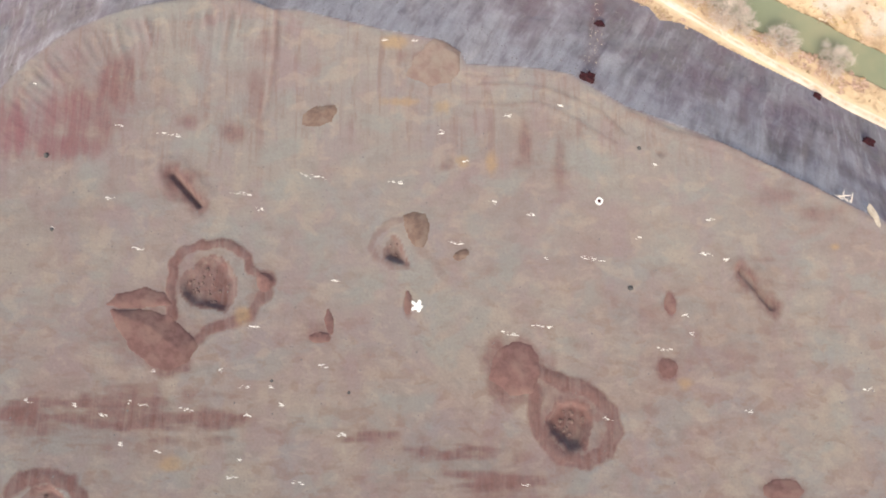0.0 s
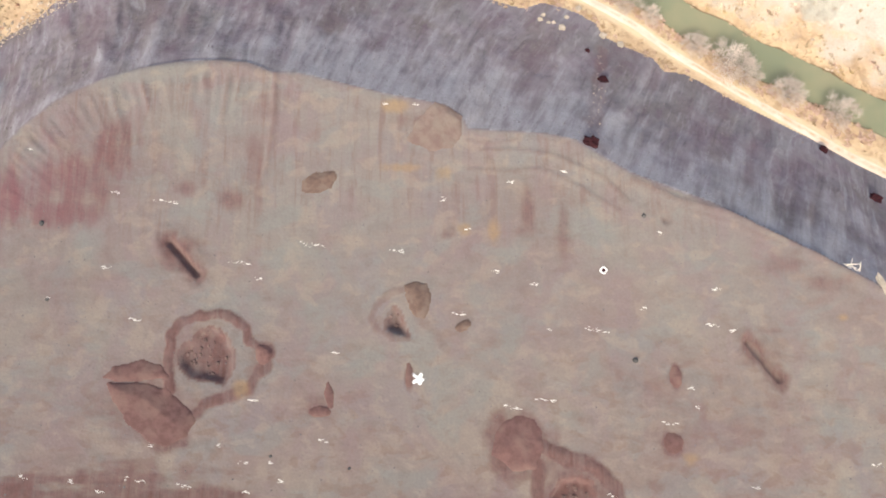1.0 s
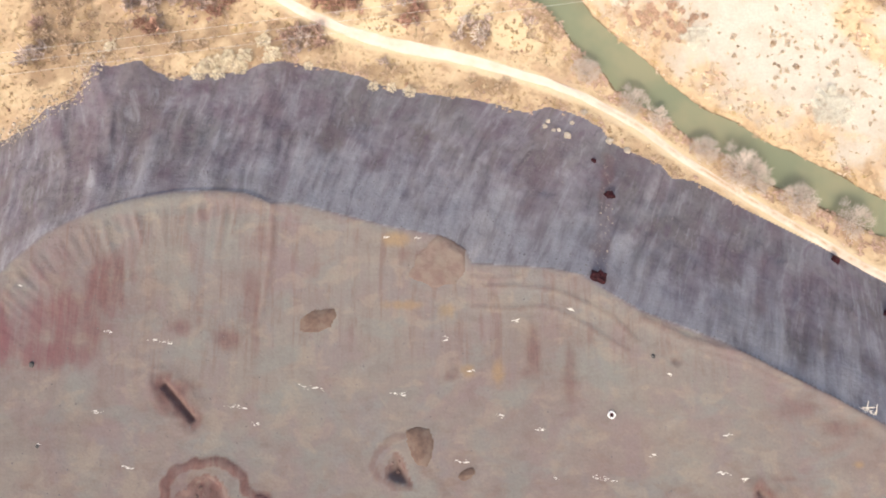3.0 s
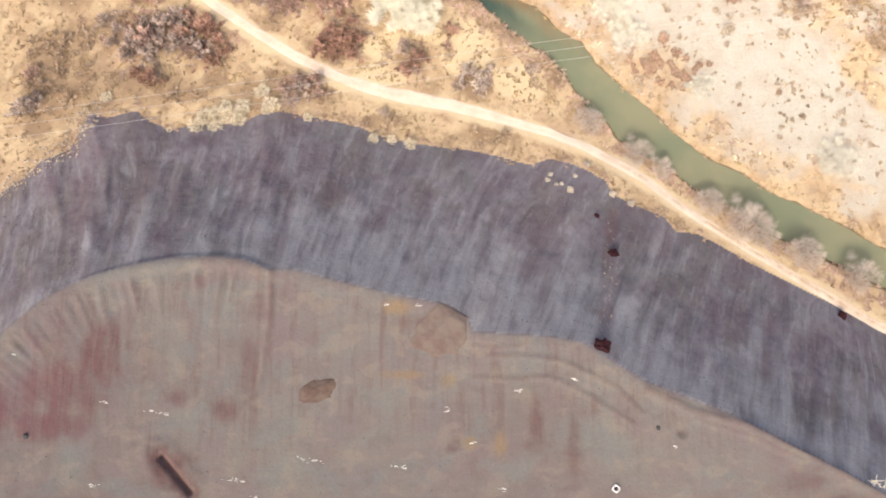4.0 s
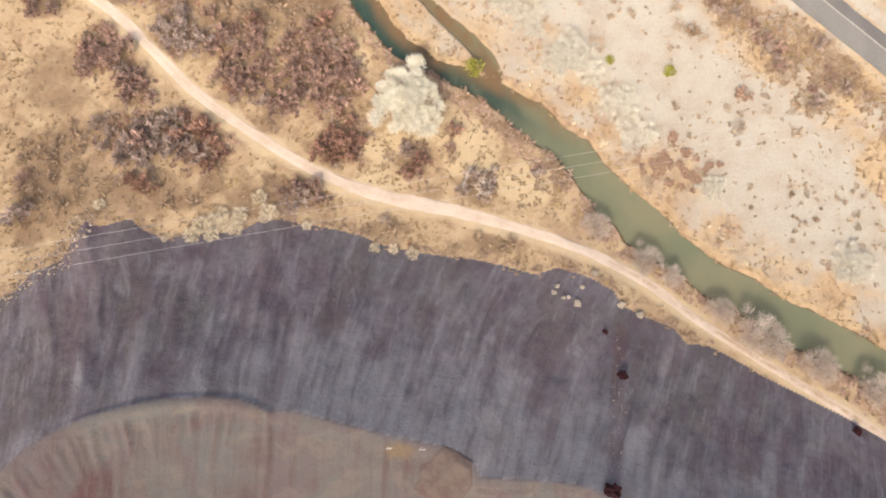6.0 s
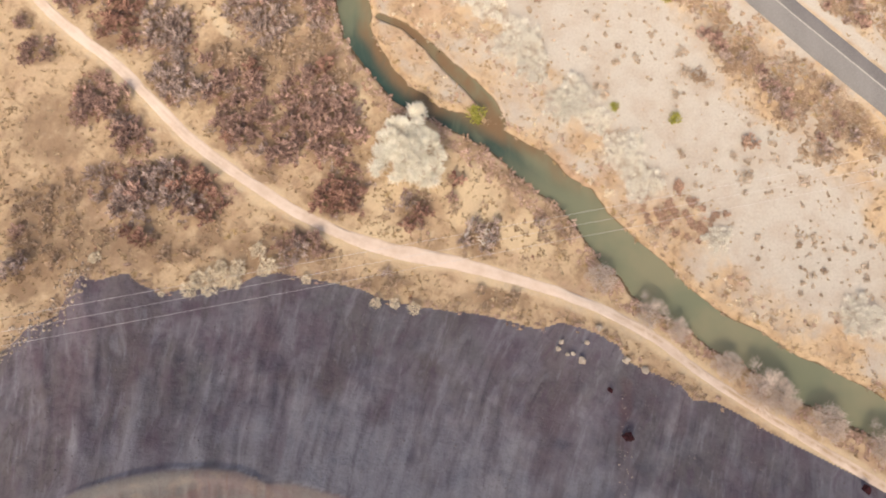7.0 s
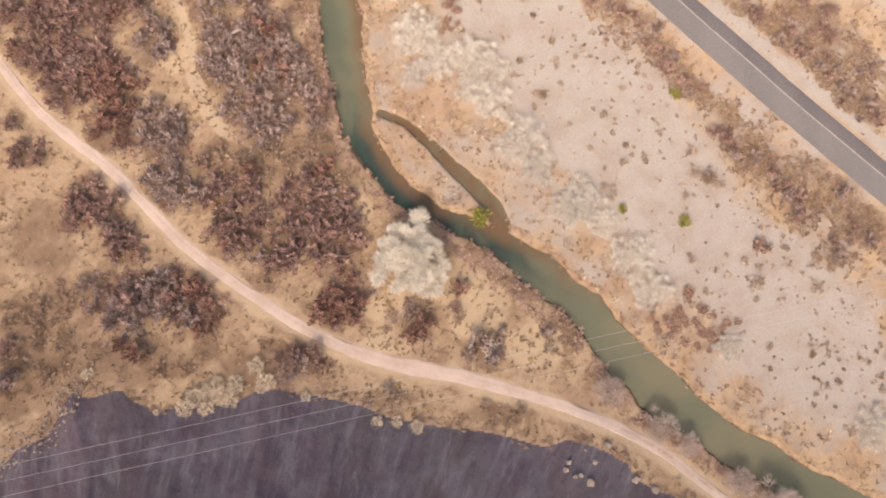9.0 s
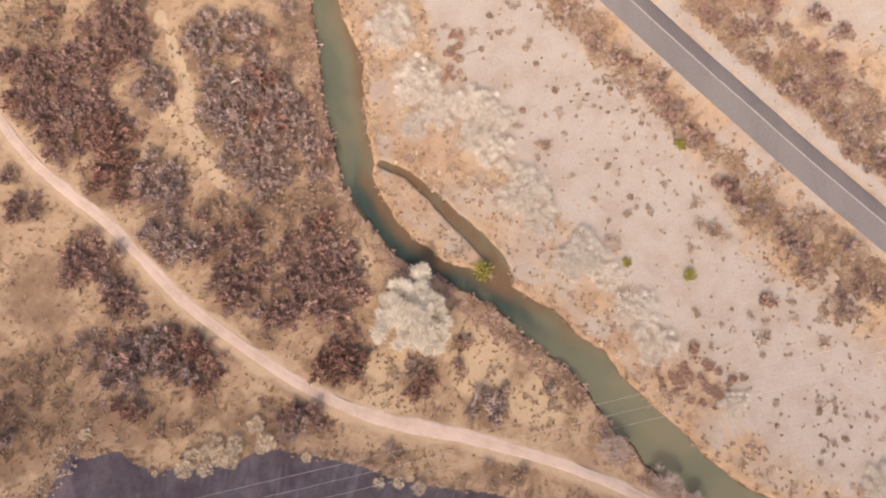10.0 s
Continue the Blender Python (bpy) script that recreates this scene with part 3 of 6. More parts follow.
def terrain(x, y):
    """Height of the ground, and the soils that cover it."""
    x, y = np.asarray(x, float), np.asarray(y, float)
    wob = rough(x, y, 3.0, 5, 2) * 0.5
    d_crest, u_crest = near(x, y, crest_line)
    d_toe, _ = near(x, y, toe_line)
    d_riv, _ = near(x, y, np.vstack([bank_w]))
    d_riv = np.minimum(d_riv, near(x, y, bank_e)[0])
    flat, dump, river, west = (inside(x, y, p) for p in (FLAT, DUMP, RIVER, WEST))
    z_toe = np.interp(x, (-90, 0, 30, 60, 90, 400), (-24.5, -26, -26.5, -28.5, -30.6, -30.8))
    # valley floor
    bank = np.where(west, smooth(-0.3, 1.6, d_riv + wob), smooth(0.0, 1.3, d_riv + 0.6 * wob))
    z = WATER_Z + np.where(west, 0.15, -0.05) + np.where(west, 0.75, 0.75) * bank + np.where(west, 5.2 * (1 - np.exp(-d_riv / 38)), 1.0 * (1 - np.exp(-d_riv / 30)))
    z += (0.22 * rough(x, y, 9, 1) + 0.12 * rough(x, y, 2.2, 2)) * smooth(0, 4, d_riv)
    d_hw, _ = near(x, y, highway_line)
    z += 0.9 * (1 - smooth(4.5, 11, d_hw))
    z = z + (z_toe - z) * np.exp(-d_toe / 11) * ~dump * smooth(0, 12, d_riv)
    d_arm, _ = near(x, y, np.array(SIDE_ARM, float))
    half = np.interp(y, (146, 168), (1.7, 0.5))
    arm = 1 - smooth(half, half + 0.8, d_arm + 0.5 * wob)
    z = np.where(river, z, z * (1 - arm) + (WATER_Z - 0.35) * arm)
    z = np.where(river, WATER_Z - 0.15 - 0.9 * smooth(0, 3, d_riv), z)
    # dump: tipped slope between the upper edge and the foot, with chutes down it
    s = d_crest / (d_crest + d_toe + 1e-6)
    lean = np.interp(x, (-80, -60, -40, -20, 0, 20, 40, 60, 80), (-0.32, -0.15, 0.0, 0.12, 0.25, 0.38, 0.42, 0.44, 0.46))
    fall = x - lean * (y - np.interp(x, (-80, -40, 0, 20, 40, 60, 80), (58, 72, 63, 58, 48, 39, 28))) + 0.7 * rough(x, y, 9, 9)
    chute = 0.7 * rough(fall, y * 0.13, 5.0, 3, 4) + 0.5 * rough(fall, y * 0.10, 1.5, 13, 2)
    zs = z_toe * (s + 0.05 * np.sin(np.pi * s)) + (0.62 * chute + 0.45 * rough(x, y, 4, 8, 4)) * np.sin(np.pi * s) ** 0.6
    zs -= 0.6 * smooth(0, 0.7, d_crest) * np.exp(-d_crest / 1.6) * smooth(-72, -62, x) * (1 - smooth(-34, -30, x))
    z = np.where(dump & ~flat, zs, z)
    # flat top with a low berm along its edge, combed by the dozer near it
    berm = (0.22 + 0.75 * smooth(-66, -58, x) * (1 - smooth(-36, -31, x))) * np.exp(-((d_crest - 1.3) / 1.0) ** 2) * (0.6 + 0.4 * rough(u_crest, d_crest, 7, 4))
    zf = 0.16 * rough(x, y, 14, 6) + 0.07 * rough(x, y, 2.5, 7) + berm
    comb = rough(u_crest, d_crest * 0.06, 1.2, 14, 2) * smooth(1.5, 4, d_crest) * (1 - smooth(7, 20, d_crest)) * (x < -31)
    zf += 0.62 * comb * (0.4 + 0.6 * (1 - smooth(5, 11, d_crest))) + 0.03 * rough(x * 0.12, y, 1.2, 15, 2) * (y < 42)
    red, ochre = np.zeros(x.shape), np.zeros(x.shape)
    red += np.maximum(comb, 0) * 0.75
    if np.any(flat):
        blot = 0.55 * rough(x, y, 4.5, 16, 4) + 0.75 * np.where(y > 40 + 3 * rough(x, y, 6, 51), rough(x + 0.1 * y, y * 0.16, 1.5, 52, 3), rough(x * 0.16, y, 1.3, 53, 3))
        for cx, cy, rx, ry in RED:
            red = np.maximum(red, (0.75 if cy < 0 or cx < -55 else 0.5) * (1 - smooth(0.0, 1.6, np.hypot((x - cx) / rx, (y - cy) / ry) + (1.25 if cy < 0 else 0.7) * blot)))
        for cx, cy, rx, ry in WASH:
            red = np.maximum(red, 0.26 * (1 - smooth(0.2, 1.3, np.hypot((x - cx) / rx, (y - cy) / ry) + 0.5 * blot + 0.35 * rough(x * 0.3, y, 2.5, 39, 3))))
        for cx, cy, rx, ry in HEAPS:
            red = np.maximum(red, 0.6 * (1 - smooth(0.8, 1.6, np.hypot((x - cx) / rx, (y - cy) / ry) + 0.55 * rough(x, y, 2.8, 40, 3))))
        for cx, cy, rx, ry in OCHRE:
            ochre = np.maximum(ochre, 0.85 * (1 - smooth(0.1, 1.3, np.hypot((x - cx) / rx, (y - cy) / ry) + 0.5 * blot)))
        for poly, tint in DUG:
            p = np.array(poly + poly[:1], float)
            d = np.where(inside(x, y, p[:-1]), 1, -1) * near(x, y, p)[0] + 1.1 * rough(x, y, 2.6, 19, 3)
            red = np.maximum(red, tint * smooth(-0.8, 0.8, d) * (0.6 + 0.4 * rough(x, y, 2.2, 57, 3)))
        for line, h, wide, tint in RIMS:
            d = near(x, y, np.array(line, float))[0] + 0.6 * rough(x, y, 1.8, 55, 3)
            bank_up = np.exp(-(np.maximum(d, 0) / wide) ** 2) * (0.55 + 0.45 * smooth(-0.5, 0.3, rough(x, y, 4.5, 68, 2)))
            zf += h * bank_up * (0.85 + 0.4 * rough(x, y, 1.6, 56, 2))
            red = np.maximum(red, tint * (1 - smooth(0.7, 1.9, d / wide)))
        for poly, dep, tint in PITS:
            p = np.array(poly + poly[:1], float)
            d = np.where(inside(x, y, p[:-1]), 1, -1) * near(x, y, p)[0] + 0.35 * rough(x, y, 1.3, 17, 3)
            deep = smooth(-0.5, 1.1, d)
            zf = zf * (1 - deep) - dep * deep * (1 + 0.18 * rough(x, y, 1.5, 18, 2))
            red = np.where(d > -0.4, tint * (0.85 + 0.3 * rough(x, y, 1.2, 21, 2)), red)
        for pair in TRENCHES:
            d, _ = near(x, y, np.array(pair, float))
            cut = d + 0.15 * rough(x, y, 1.2, 47, 2)
            d = d + 1.0 * rough(x, y, 2.2, 23, 3)
            zf += 0.32 * np.exp(-((d - 2.3) / 0.9) ** 2) * (1 + rough(x, y, 1.5, 25, 2)) - (1.3 if pair[0][0] < 0 else 1.0) * (1 - smooth(0.25, 0.85, cut))
            red = np.maximum(red, (0.62 if pair[0][0] < 0 else 0.6) * (1 - smooth(0.8, 3.2, d)))
        for line, (h, w) in zip(BERMS, BERM_SIZE):
            d, _ = near(x, y, np.array(line, float))
            zf += h * np.exp(-(d / w) ** 2) * (0.8 + 0.4 * rough(x, y, 2, 24, 2))
            # each line is also tinted dark red, as its low relief hardly shows
            red = np.maximum(red, (0.34 if w == 0.6 else 0.3) * np.exp(-(d / w) ** 2))
    z = np.where(flat, zf, z)
    m = dict(flat=flat * smooth(-0.5, 1.0, d_crest), slope=(dump * 1.0), red=np.where(flat, red, 0), ochre=np.where(flat, ochre, 0))
    # pale streaks thin out towards the foot and the left end
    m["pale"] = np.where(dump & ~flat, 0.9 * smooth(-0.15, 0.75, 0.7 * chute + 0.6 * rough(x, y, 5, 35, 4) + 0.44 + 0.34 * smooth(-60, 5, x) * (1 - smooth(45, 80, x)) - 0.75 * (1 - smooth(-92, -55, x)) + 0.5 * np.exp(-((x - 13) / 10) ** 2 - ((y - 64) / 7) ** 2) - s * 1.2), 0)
    # dull purple streaks, denser towards the foot
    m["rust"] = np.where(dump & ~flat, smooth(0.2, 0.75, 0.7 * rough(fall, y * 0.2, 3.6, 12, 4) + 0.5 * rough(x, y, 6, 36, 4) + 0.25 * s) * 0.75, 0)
    d_chute, _ = near(x, y, np.array([(27, 57), (31, 70), (35, 86)], float))
    m["red"] = np.where(dump & ~flat, 0.34 * (1 - smooth(0.8, 3.6 - 1.8 * s, d_chute + 1.0 * rough(x, y, 3, 54, 3))), m["red"])
    east = ~west & ~river
    d_sand, _ = near(x, y, SAND)
    d_sand = np.where(inside(x, y, SAND), d_sand, -d_sand)
    m["sand"] = np.where(east, np.maximum(smooth(-3, 4, d_sand + 5 * rough(x, y, 9, 22, 4)), 0.40 + 0.75 * rough(x, y, 6, 46, 4)) * smooth(0.5, 3, d_riv), 0)
    far = smooth(4, 6, d_hw) * (1 - smooth(7, 11, d_hw + 2 * rough(x, y, 5, 26))) * (x + 0.85 * y > 217)
    desert = smooth(20, 34, d_hw + 8 * rough(x, y, 12, 27)) * (x + 0.85 * y > 217) * 0.75
    d_path, _ = near(x, y, np.array(FOOTPATH, float))
    trail = 0.6 * (1 - smooth(0.3, 2.4, d_path + 2.0 * rough(x, y, 3, 28, 4))) * west
    d_track, _ = near(x, y, track_line)
    shoulder = (1 - smooth(1.2, 3.4, d_track + 1.6 * rough(x, y, 5, 29))) * west * 0.6
    m["sand"] = np.maximum.reduce([m["sand"], far, desert, 0.5 * trail, 0.4 * shoulder * ~dump])
    m["straw"] = np.maximum(1.4 * trail, 1.2 * shoulder)
    for cx, cy, rx, ry in STRAW:
        m["straw"] = np.maximum(m["straw"], 1 - smooth(0.3, 1.5, np.hypot((x - cx) / rx, (y - cy) / ry) + 0.5 * rough(x, y, 4, 58, 3)))
    # ground coloured darker brown under and around the brush, fading outwards
    brown_ground, ragged = np.zeros(x.shape), 0.5 * rough(x, y, 4, 62, 4)
    for spots, depth in ((UMBER, 0.95), (BROWN_GROUND, 0.62), (BRUSH_PURPLE, 0.8), (BRUSH_RED, 0.8), (BRUSH_GREY, 0.8), (BRUSH_BROWN, 0.7), (BRUSH_EAST, 0.7)):
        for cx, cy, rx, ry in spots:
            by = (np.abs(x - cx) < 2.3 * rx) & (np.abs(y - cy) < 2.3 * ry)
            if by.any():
                brown_ground[by] = np.maximum(brown_ground[by], depth * (1 - smooth(0.5, 1.7, np.hypot((x[by] - cx) / rx, (y[by] - cy) / ry) + ragged[by])))
    brown_ground = np.maximum(brown_ground, 0.75 * road_belt(x, y, d_hw))
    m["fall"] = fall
    m["brown_ground"] = brown_ground * ~river * ~flat
    for cx, cy, r in PALE + PALE_B:
        m["sand"] = np.maximum(m["sand"], np.where(east, 0.62 * (1 - smooth(0.7, 1.9, np.hypot(x - cx, y - cy) / r + 0.5 * rough(x, y, 4, 59, 3))), 0))
    m["wet"] = np.maximum(np.where(river, 1, 1 - smooth(0.0, np.where(west, 0.8, 0.7), d_riv + wob)), arm)
    return z, m


def graded(lo, hi, step, far):
    """Even steps from lo to hi, then ever wider ones as far as the horizon."""
    a, out, g = list(np.arange(lo, hi + 1e-6, step)), [], step
    p = a[-1]
    while p < far:
        g *= 1.22
        p += g
        out.append(p)
    q, g, pre = a[0], step, []
    while q > -far:
        g *= 1.22
        q -= g
        pre.append(q)
    return np.array(pre[::-1] + a + out)


def sheet(name, gx, gy, z, material, layers=()):
    nx, ny = len(gx), len(gy)
    me = bpy.data.meshes.new(name)
    X, Y = np.meshgrid(gx, gy)
    co = np.stack([X.ravel(), Y.ravel(), z.ravel()], 1)
    i = (np.arange(ny - 1)[:, None] * nx + np.arange(nx - 1)).ravel()
    quads = np.stack([i, i + 1, i + nx + 1, i + nx], 1)
    me.vertices.add(len(co))
    me.vertices.foreach_set("co", co.ravel())
    me.loops.add(quads.size)
    me.loops.foreach_set("vertex_index", quads.ravel())
    me.polygons.add(len(quads))
    me.polygons.foreach_set("loop_start", np.arange(len(quads)) * 4)
    me.update(calc_edges=True)
    me.polygons.foreach_set("use_smooth", np.ones(len(quads), bool))
    for key, (r, g, b) in layers:
        at = me.attributes.new(key, "FLOAT_COLOR", "POINT")
        at.data.foreach_set("color", np.stack([r.ravel(), g.ravel(), b.ravel(), np.ones(len(co))], 1).ravel())
    me.materials.append(material)
    return new(name, me)


gx, gy = graded(-118, 118, 0.4, 2600), graded(-30, 222, 0.4, 2600)
GX, GY = np.meshgrid(gx, gy)
GZ, SOIL = terrain(GX, GY)
ground = sheet("ground", gx, gy, GZ, M_GROUND, (
    ("soil_a", (SOIL["flat"], SOIL["red"], SOIL["slope"])),
    ("soil_b", (SOIL["sand"], np.where(SOIL["brown_ground"] > SOIL["straw"], -SOIL["brown_ground"], SOIL["straw"]), SOIL["wet"])),
    ("fall_line", (SOIL["fall"], GY, 0 * GZ)),
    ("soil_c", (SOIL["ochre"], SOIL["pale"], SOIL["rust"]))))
tagged(ground, "flat-topped grey waste rock dump above a dry tan river valley", "ground", kind="structure")


def sample(field, x, y):
    """A field of the ground sheet at any place, between its corners."""
    x, y = np.asarray(x, float), np.asarray(y, float)
    i, k = np.clip(np.searchsorted(gx, x) - 1, 0, len(gx) - 2), np.clip(np.searchsorted(gy, y) - 1, 0, len(gy) - 2)
    u, v = (x - gx[i]) / (gx[i + 1] - gx[i]), (y - gy[k]) / (gy[k + 1] - gy[k])
    return (field[k, i] * (1 - u) + field[k, i + 1] * u) * (1 - v) + (field[k + 1, i] * (1 - u) + field[k + 1, i + 1] * u) * v


def at(x, y):
    return float(sample(GZ, x, y))


def resample(line, step):
    """A rounded line with even steps."""
    p = np.array(line, float)
    for _ in range(2):
        p = np.vstack([p[:1], np.stack([0.75 * p[:-1] + 0.25 * p[1:], 0.25 * p[:-1] + 0.75 * p[1:]], 1).reshape(-1, 2), p[-1:]])
    d = np.concatenate([[0], np.cumsum(np.hypot(*np.diff(p, axis=0).T))])
    s = np.arange(0, d[-1], step)
    return np.stack([np.interp(s, d, p[:, 0]), np.interp(s, d, p[:, 1])], 1)


def ribbon(name, line, offsets, lift, material, step=0.8, ragged=0.0, parent=None):
    """A strip along a line that lies on the ground: offsets across it, and its height over the ground at each."""
    p = resample(line, step)
    t = np.gradient(p, axis=0)
    t /= np.linalg.norm(t, axis=1)[:, None]
    nrm = np.stack([t[:, 1], -t[:, 0]], 1)
    n, k = len(p), len(offsets)
    off = np.array(offsets)[None, :] * np.ones((n, 1))
    if ragged:
        s = np.arange(n) * step
        off[:, 0] += ragged * rough(s, s * 0, 4, 41)
        off[:, -1] += ragged * rough(s, s * 0 + 50, 4, 42)
    if name == "dirt_road":
        off *= (0.84 + 0.36 * np.exp(-((p[:, 0] + 8) / 14) ** 2) - 0.16 * smooth(30, 60, p[:, 0]))[:, None]
    xy = p[:, None, :] + nrm[:, None, :] * off[:, :, None]
    z = sample(GZ, xy[:, :, 0], xy[:, :, 1]) + np.array(lift)[None, :]
    me = bpy.data.meshes.new(name)
    co = np.concatenate([xy, z[:, :, None]], 2).reshape(-1, 3)
    i = (np.arange(n - 1)[:, None] * k + np.arange(k - 1)).ravel()
    me.from_pydata(co.tolist(), [], np.stack([i, i + k, i + k + 1, i + 1], 1).tolist())
    at_ = me.attributes.new("across", "FLOAT_COLOR", "POINT")
    mid = np.exp(-((off + 0.5) / 0.45) ** 2) * (0.25 + 0.75 * smooth(20, 50, p[:, 0])[:, None])
    edge = smooth(0.65, 1.0, np.abs(off - off.mean(axis=1, keepdims=True)) / np.abs(off - off.mean(axis=1, keepdims=True)).max(axis=1, keepdims=True))
    at_.data.foreach_set("color", np.stack([off.ravel() * 0, np.maximum(mid, edge).ravel(), off.ravel() * 0, off.ravel() * 0 + 1], 1).ravel())
    me.polygons.foreach_set("use_smooth", np.ones(len(me.polygons), bool))
    me.materials.append(material)
    ob = new(name, me)
    ob.parent = parent
    return ob


water = ribbon("water", bank_w, tuple(range(-18, 9)), (0,) * 27, M_WATER, 1.5)
wet_xy = np.array([v.co[:2] for v in water.data.vertices])
for v in water.data.vertices:
    v.co.z = WATER_Z
from_w, from_e = near(*wet_xy.T, bank_w)[0], near(*wet_xy.T, bank_e)[0]
shallow = (1 - smooth(0.5, 4.0, from_e + 1.2 * rough(*wet_xy.T, 5, 65))) * smooth(120, 138, wet_xy[:, 1]) + (1 - smooth(0.8, 2.2, near(*wet_xy.T, np.array(SIDE_ARM, float))[0]))
pool = (1 - smooth(3.0, 6.5, from_w + 1.0 * rough(*wet_xy.T, 6, 66))) * smooth(124, 140, wet_xy[:, 1]) * (0.35 + 0.65 * (1 - smooth(160, 172, wet_xy[:, 1])))
layer = water.data.attributes.new("depth", "FLOAT_COLOR", "POINT")
layer.data.foreach_set("color", np.stack([np.clip(shallow, 0, 1), pool, pool * 0, pool * 0 + 1], 1).ravel())
tagged(water, "murky green river winding through the dry valley", "river", kind="structure")
dirt = ribbon("dirt_road", track_line, (-2.15, -1.75, -1.3, -0.9, -0.5, -0.1, 0.3, 0.7, 1.1), (-0.12, 0.08, 0.06, 0.08, 0.12, 0.08, 0.06, 0.08, -0.12), M_DIRT, 0.8, 0.7)
tagged(dirt, "pale dusty dirt road with worn wheel tracks", "dirt road", kind="structure")
road = ribbon("road", highway_line, (-1.1, 0, 2, 3.8, 4.1), (0.2, 0.2, 0.18, 0.12, -0.3), M_TAR, 1.0)
tagged(road, "grey asphalt road with one darker lane and a pale line", "road", kind="structure")
ribbon("dark_lane", highway_line, (-4.5, -4.2, -2.5, -1.1), (-0.3, 0.1, 0.16, 0.2), M_TAR_DARK, 1.0, 0.0, road)
ribbon("centre_line", highway_line, (-1.3, -0.95), (0.206, 0.206), M_LINE, 1.0, 0.0, road)


# ---- things ----
M_HEAP = plain("red_spoil", ((0.192, 0.110, 0.099), (0.154, 0.085, 0.078), (0.204, 0.127, 0.110)), 1.3, 0.95, 0.10, 0.1, 0.15)
M_HEAP_GREY = plain("mauve_spoil", ((0.235, 0.175, 0.150), (0.195, 0.135, 0.118), (0.235, 0.19, 0.16)), 1.8, 0.95, 0.2, 0.1, 0.1)


M_HEAP_TAN = plain("tan_spoil", ((0.188, 0.128, 0.102), (0.150, 0.100, 0.082), (0.200, 0.146, 0.120)), 0.8, 0.95, 0.12, 0.1, 0.1)


def twig_material(name, light, dark, deep=0.5, thin=0.0):
    """Twigs that differ from clump to clump and from shrub to shrub."""
    k = Mat(name, 0.9, 0.1)
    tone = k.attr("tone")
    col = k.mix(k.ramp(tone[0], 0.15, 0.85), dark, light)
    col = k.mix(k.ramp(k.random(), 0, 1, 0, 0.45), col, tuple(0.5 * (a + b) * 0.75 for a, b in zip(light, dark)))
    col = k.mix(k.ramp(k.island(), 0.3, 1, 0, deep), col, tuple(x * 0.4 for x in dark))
    if thin:
        leaf, both = k.t.nodes.new("ShaderNodeBsdfTranslucent"), k.t.nodes.new("ShaderNodeMixShader")
        k.put(leaf.inputs["Color"], col)
        k.put(both.inputs[0], thin)
        k.put(both.inputs[1], k.b.outputs[0])
        k.put(both.inputs[2], leaf.outputs[0])
        k.put(k.t.nodes["Material Output"].inputs["Surface"], both.outputs[0])
    return k.done(col)


M_TWIG = {
    "grey": twig_material("grey_twigs", (0.74, 0.590, 0.510), (0.32, 0.232, 0.198), 0.32),
    "red": twig_material("russet_twigs", (0.68, 0.410, 0.310), (0.29, 0.155, 0.116), 0.32),
    "purple": twig_material("mauve_brown_twigs", (0.74, 0.510, 0.418), (0.29, 0.180, 0.148), 0.32),
    "brown": twig_material("tan_twigs", (0.67, 0.505, 0.365), (0.47, 0.340, 0.240), 0.25),
    "white": twig_material("whitish_twigs", (0.95, 0.92, 0.82), (0.86, 0.82, 0.71), 0.05, 0.3),
    "pale": twig_material("pale_grey_twigs", (0.95, 0.92, 0.83), (0.88, 0.84, 0.74), 0.03, 0.3),
    "sage": twig_material("sage_leaves", (0.74, 0.61, 0.475), (0.57, 0.455, 0.345), 0.2),
    "ash": twig_material("ash_grey_twigs", (0.80, 0.71, 0.63), (0.62, 0.53, 0.46), 0.12, 0.3),
    "rust": twig_material("rusty_twigs", (0.70, 0.49, 0.37), (0.49, 0.325, 0.24), 0.25),
    "rose": twig_material("rose_tan_twigs", (0.76, 0.57, 0.47), (0.52, 0.355, 0.275), 0.3),
    "olive": twig_material("olive_twigs", (0.64, 0.48, 0.26), (0.48, 0.345, 0.18), 0.25),
    "green": twig_material("yellow_green_leaves", (0.54, 0.5, 0.12), (0.36, 0.35, 0.085), 0.3),
    "umber": twig_material("umber_twigs", (0.58, 0.415, 0.285), (0.36, 0.245, 0.165), 0.25),
    "cream": twig_material("cream_twigs", (0.92, 0.84, 0.68), (0.82, 0.72, 0.55), 0.05, 0.3),
    "straw": plain("straw", ((0.560, 0.405, 0.240), (0.420, 0.290, 0.170), (0.62, 0.48, 0.32)), 2.0, 0.9, 0, 0.1, 0.5, True),
}
M_BARK = plain("bark", ((0.20, 0.155, 0.12), (0.12, 0.09, 0.07)), 0.3, 0.95, 0.02)
M_ASHBARK = plain("ash_bark", ((0.46, 0.39, 0.34), (0.34, 0.28, 0.24)), 0.3, 0.9, 0.02)
M_DEADWOOD = plain("bleached_wood", ((0.86, 0.78, 0.68), (0.72, 0.63, 0.53)), 0.3, 0.85, 0.02)
M_CHIP = plain("chalky_stone", ((0.84, 0.80, 0.74), (0.70, 0.65, 0.58)), 0.4, 0.9, 0.02, 0.2, 0.25)
M_BOULDER = plain("pale_boulder", ((0.52, 0.45, 0.37), (0.42, 0.355, 0.285)), 0.8, 0.9, 0.05, 0.2, 0.25)
M_MAROON = plain("maroon_rock", ((0.060, 0.013, 0.017), (0.030, 0.009, 0.011)), 0.5, 0.8, 0.06)
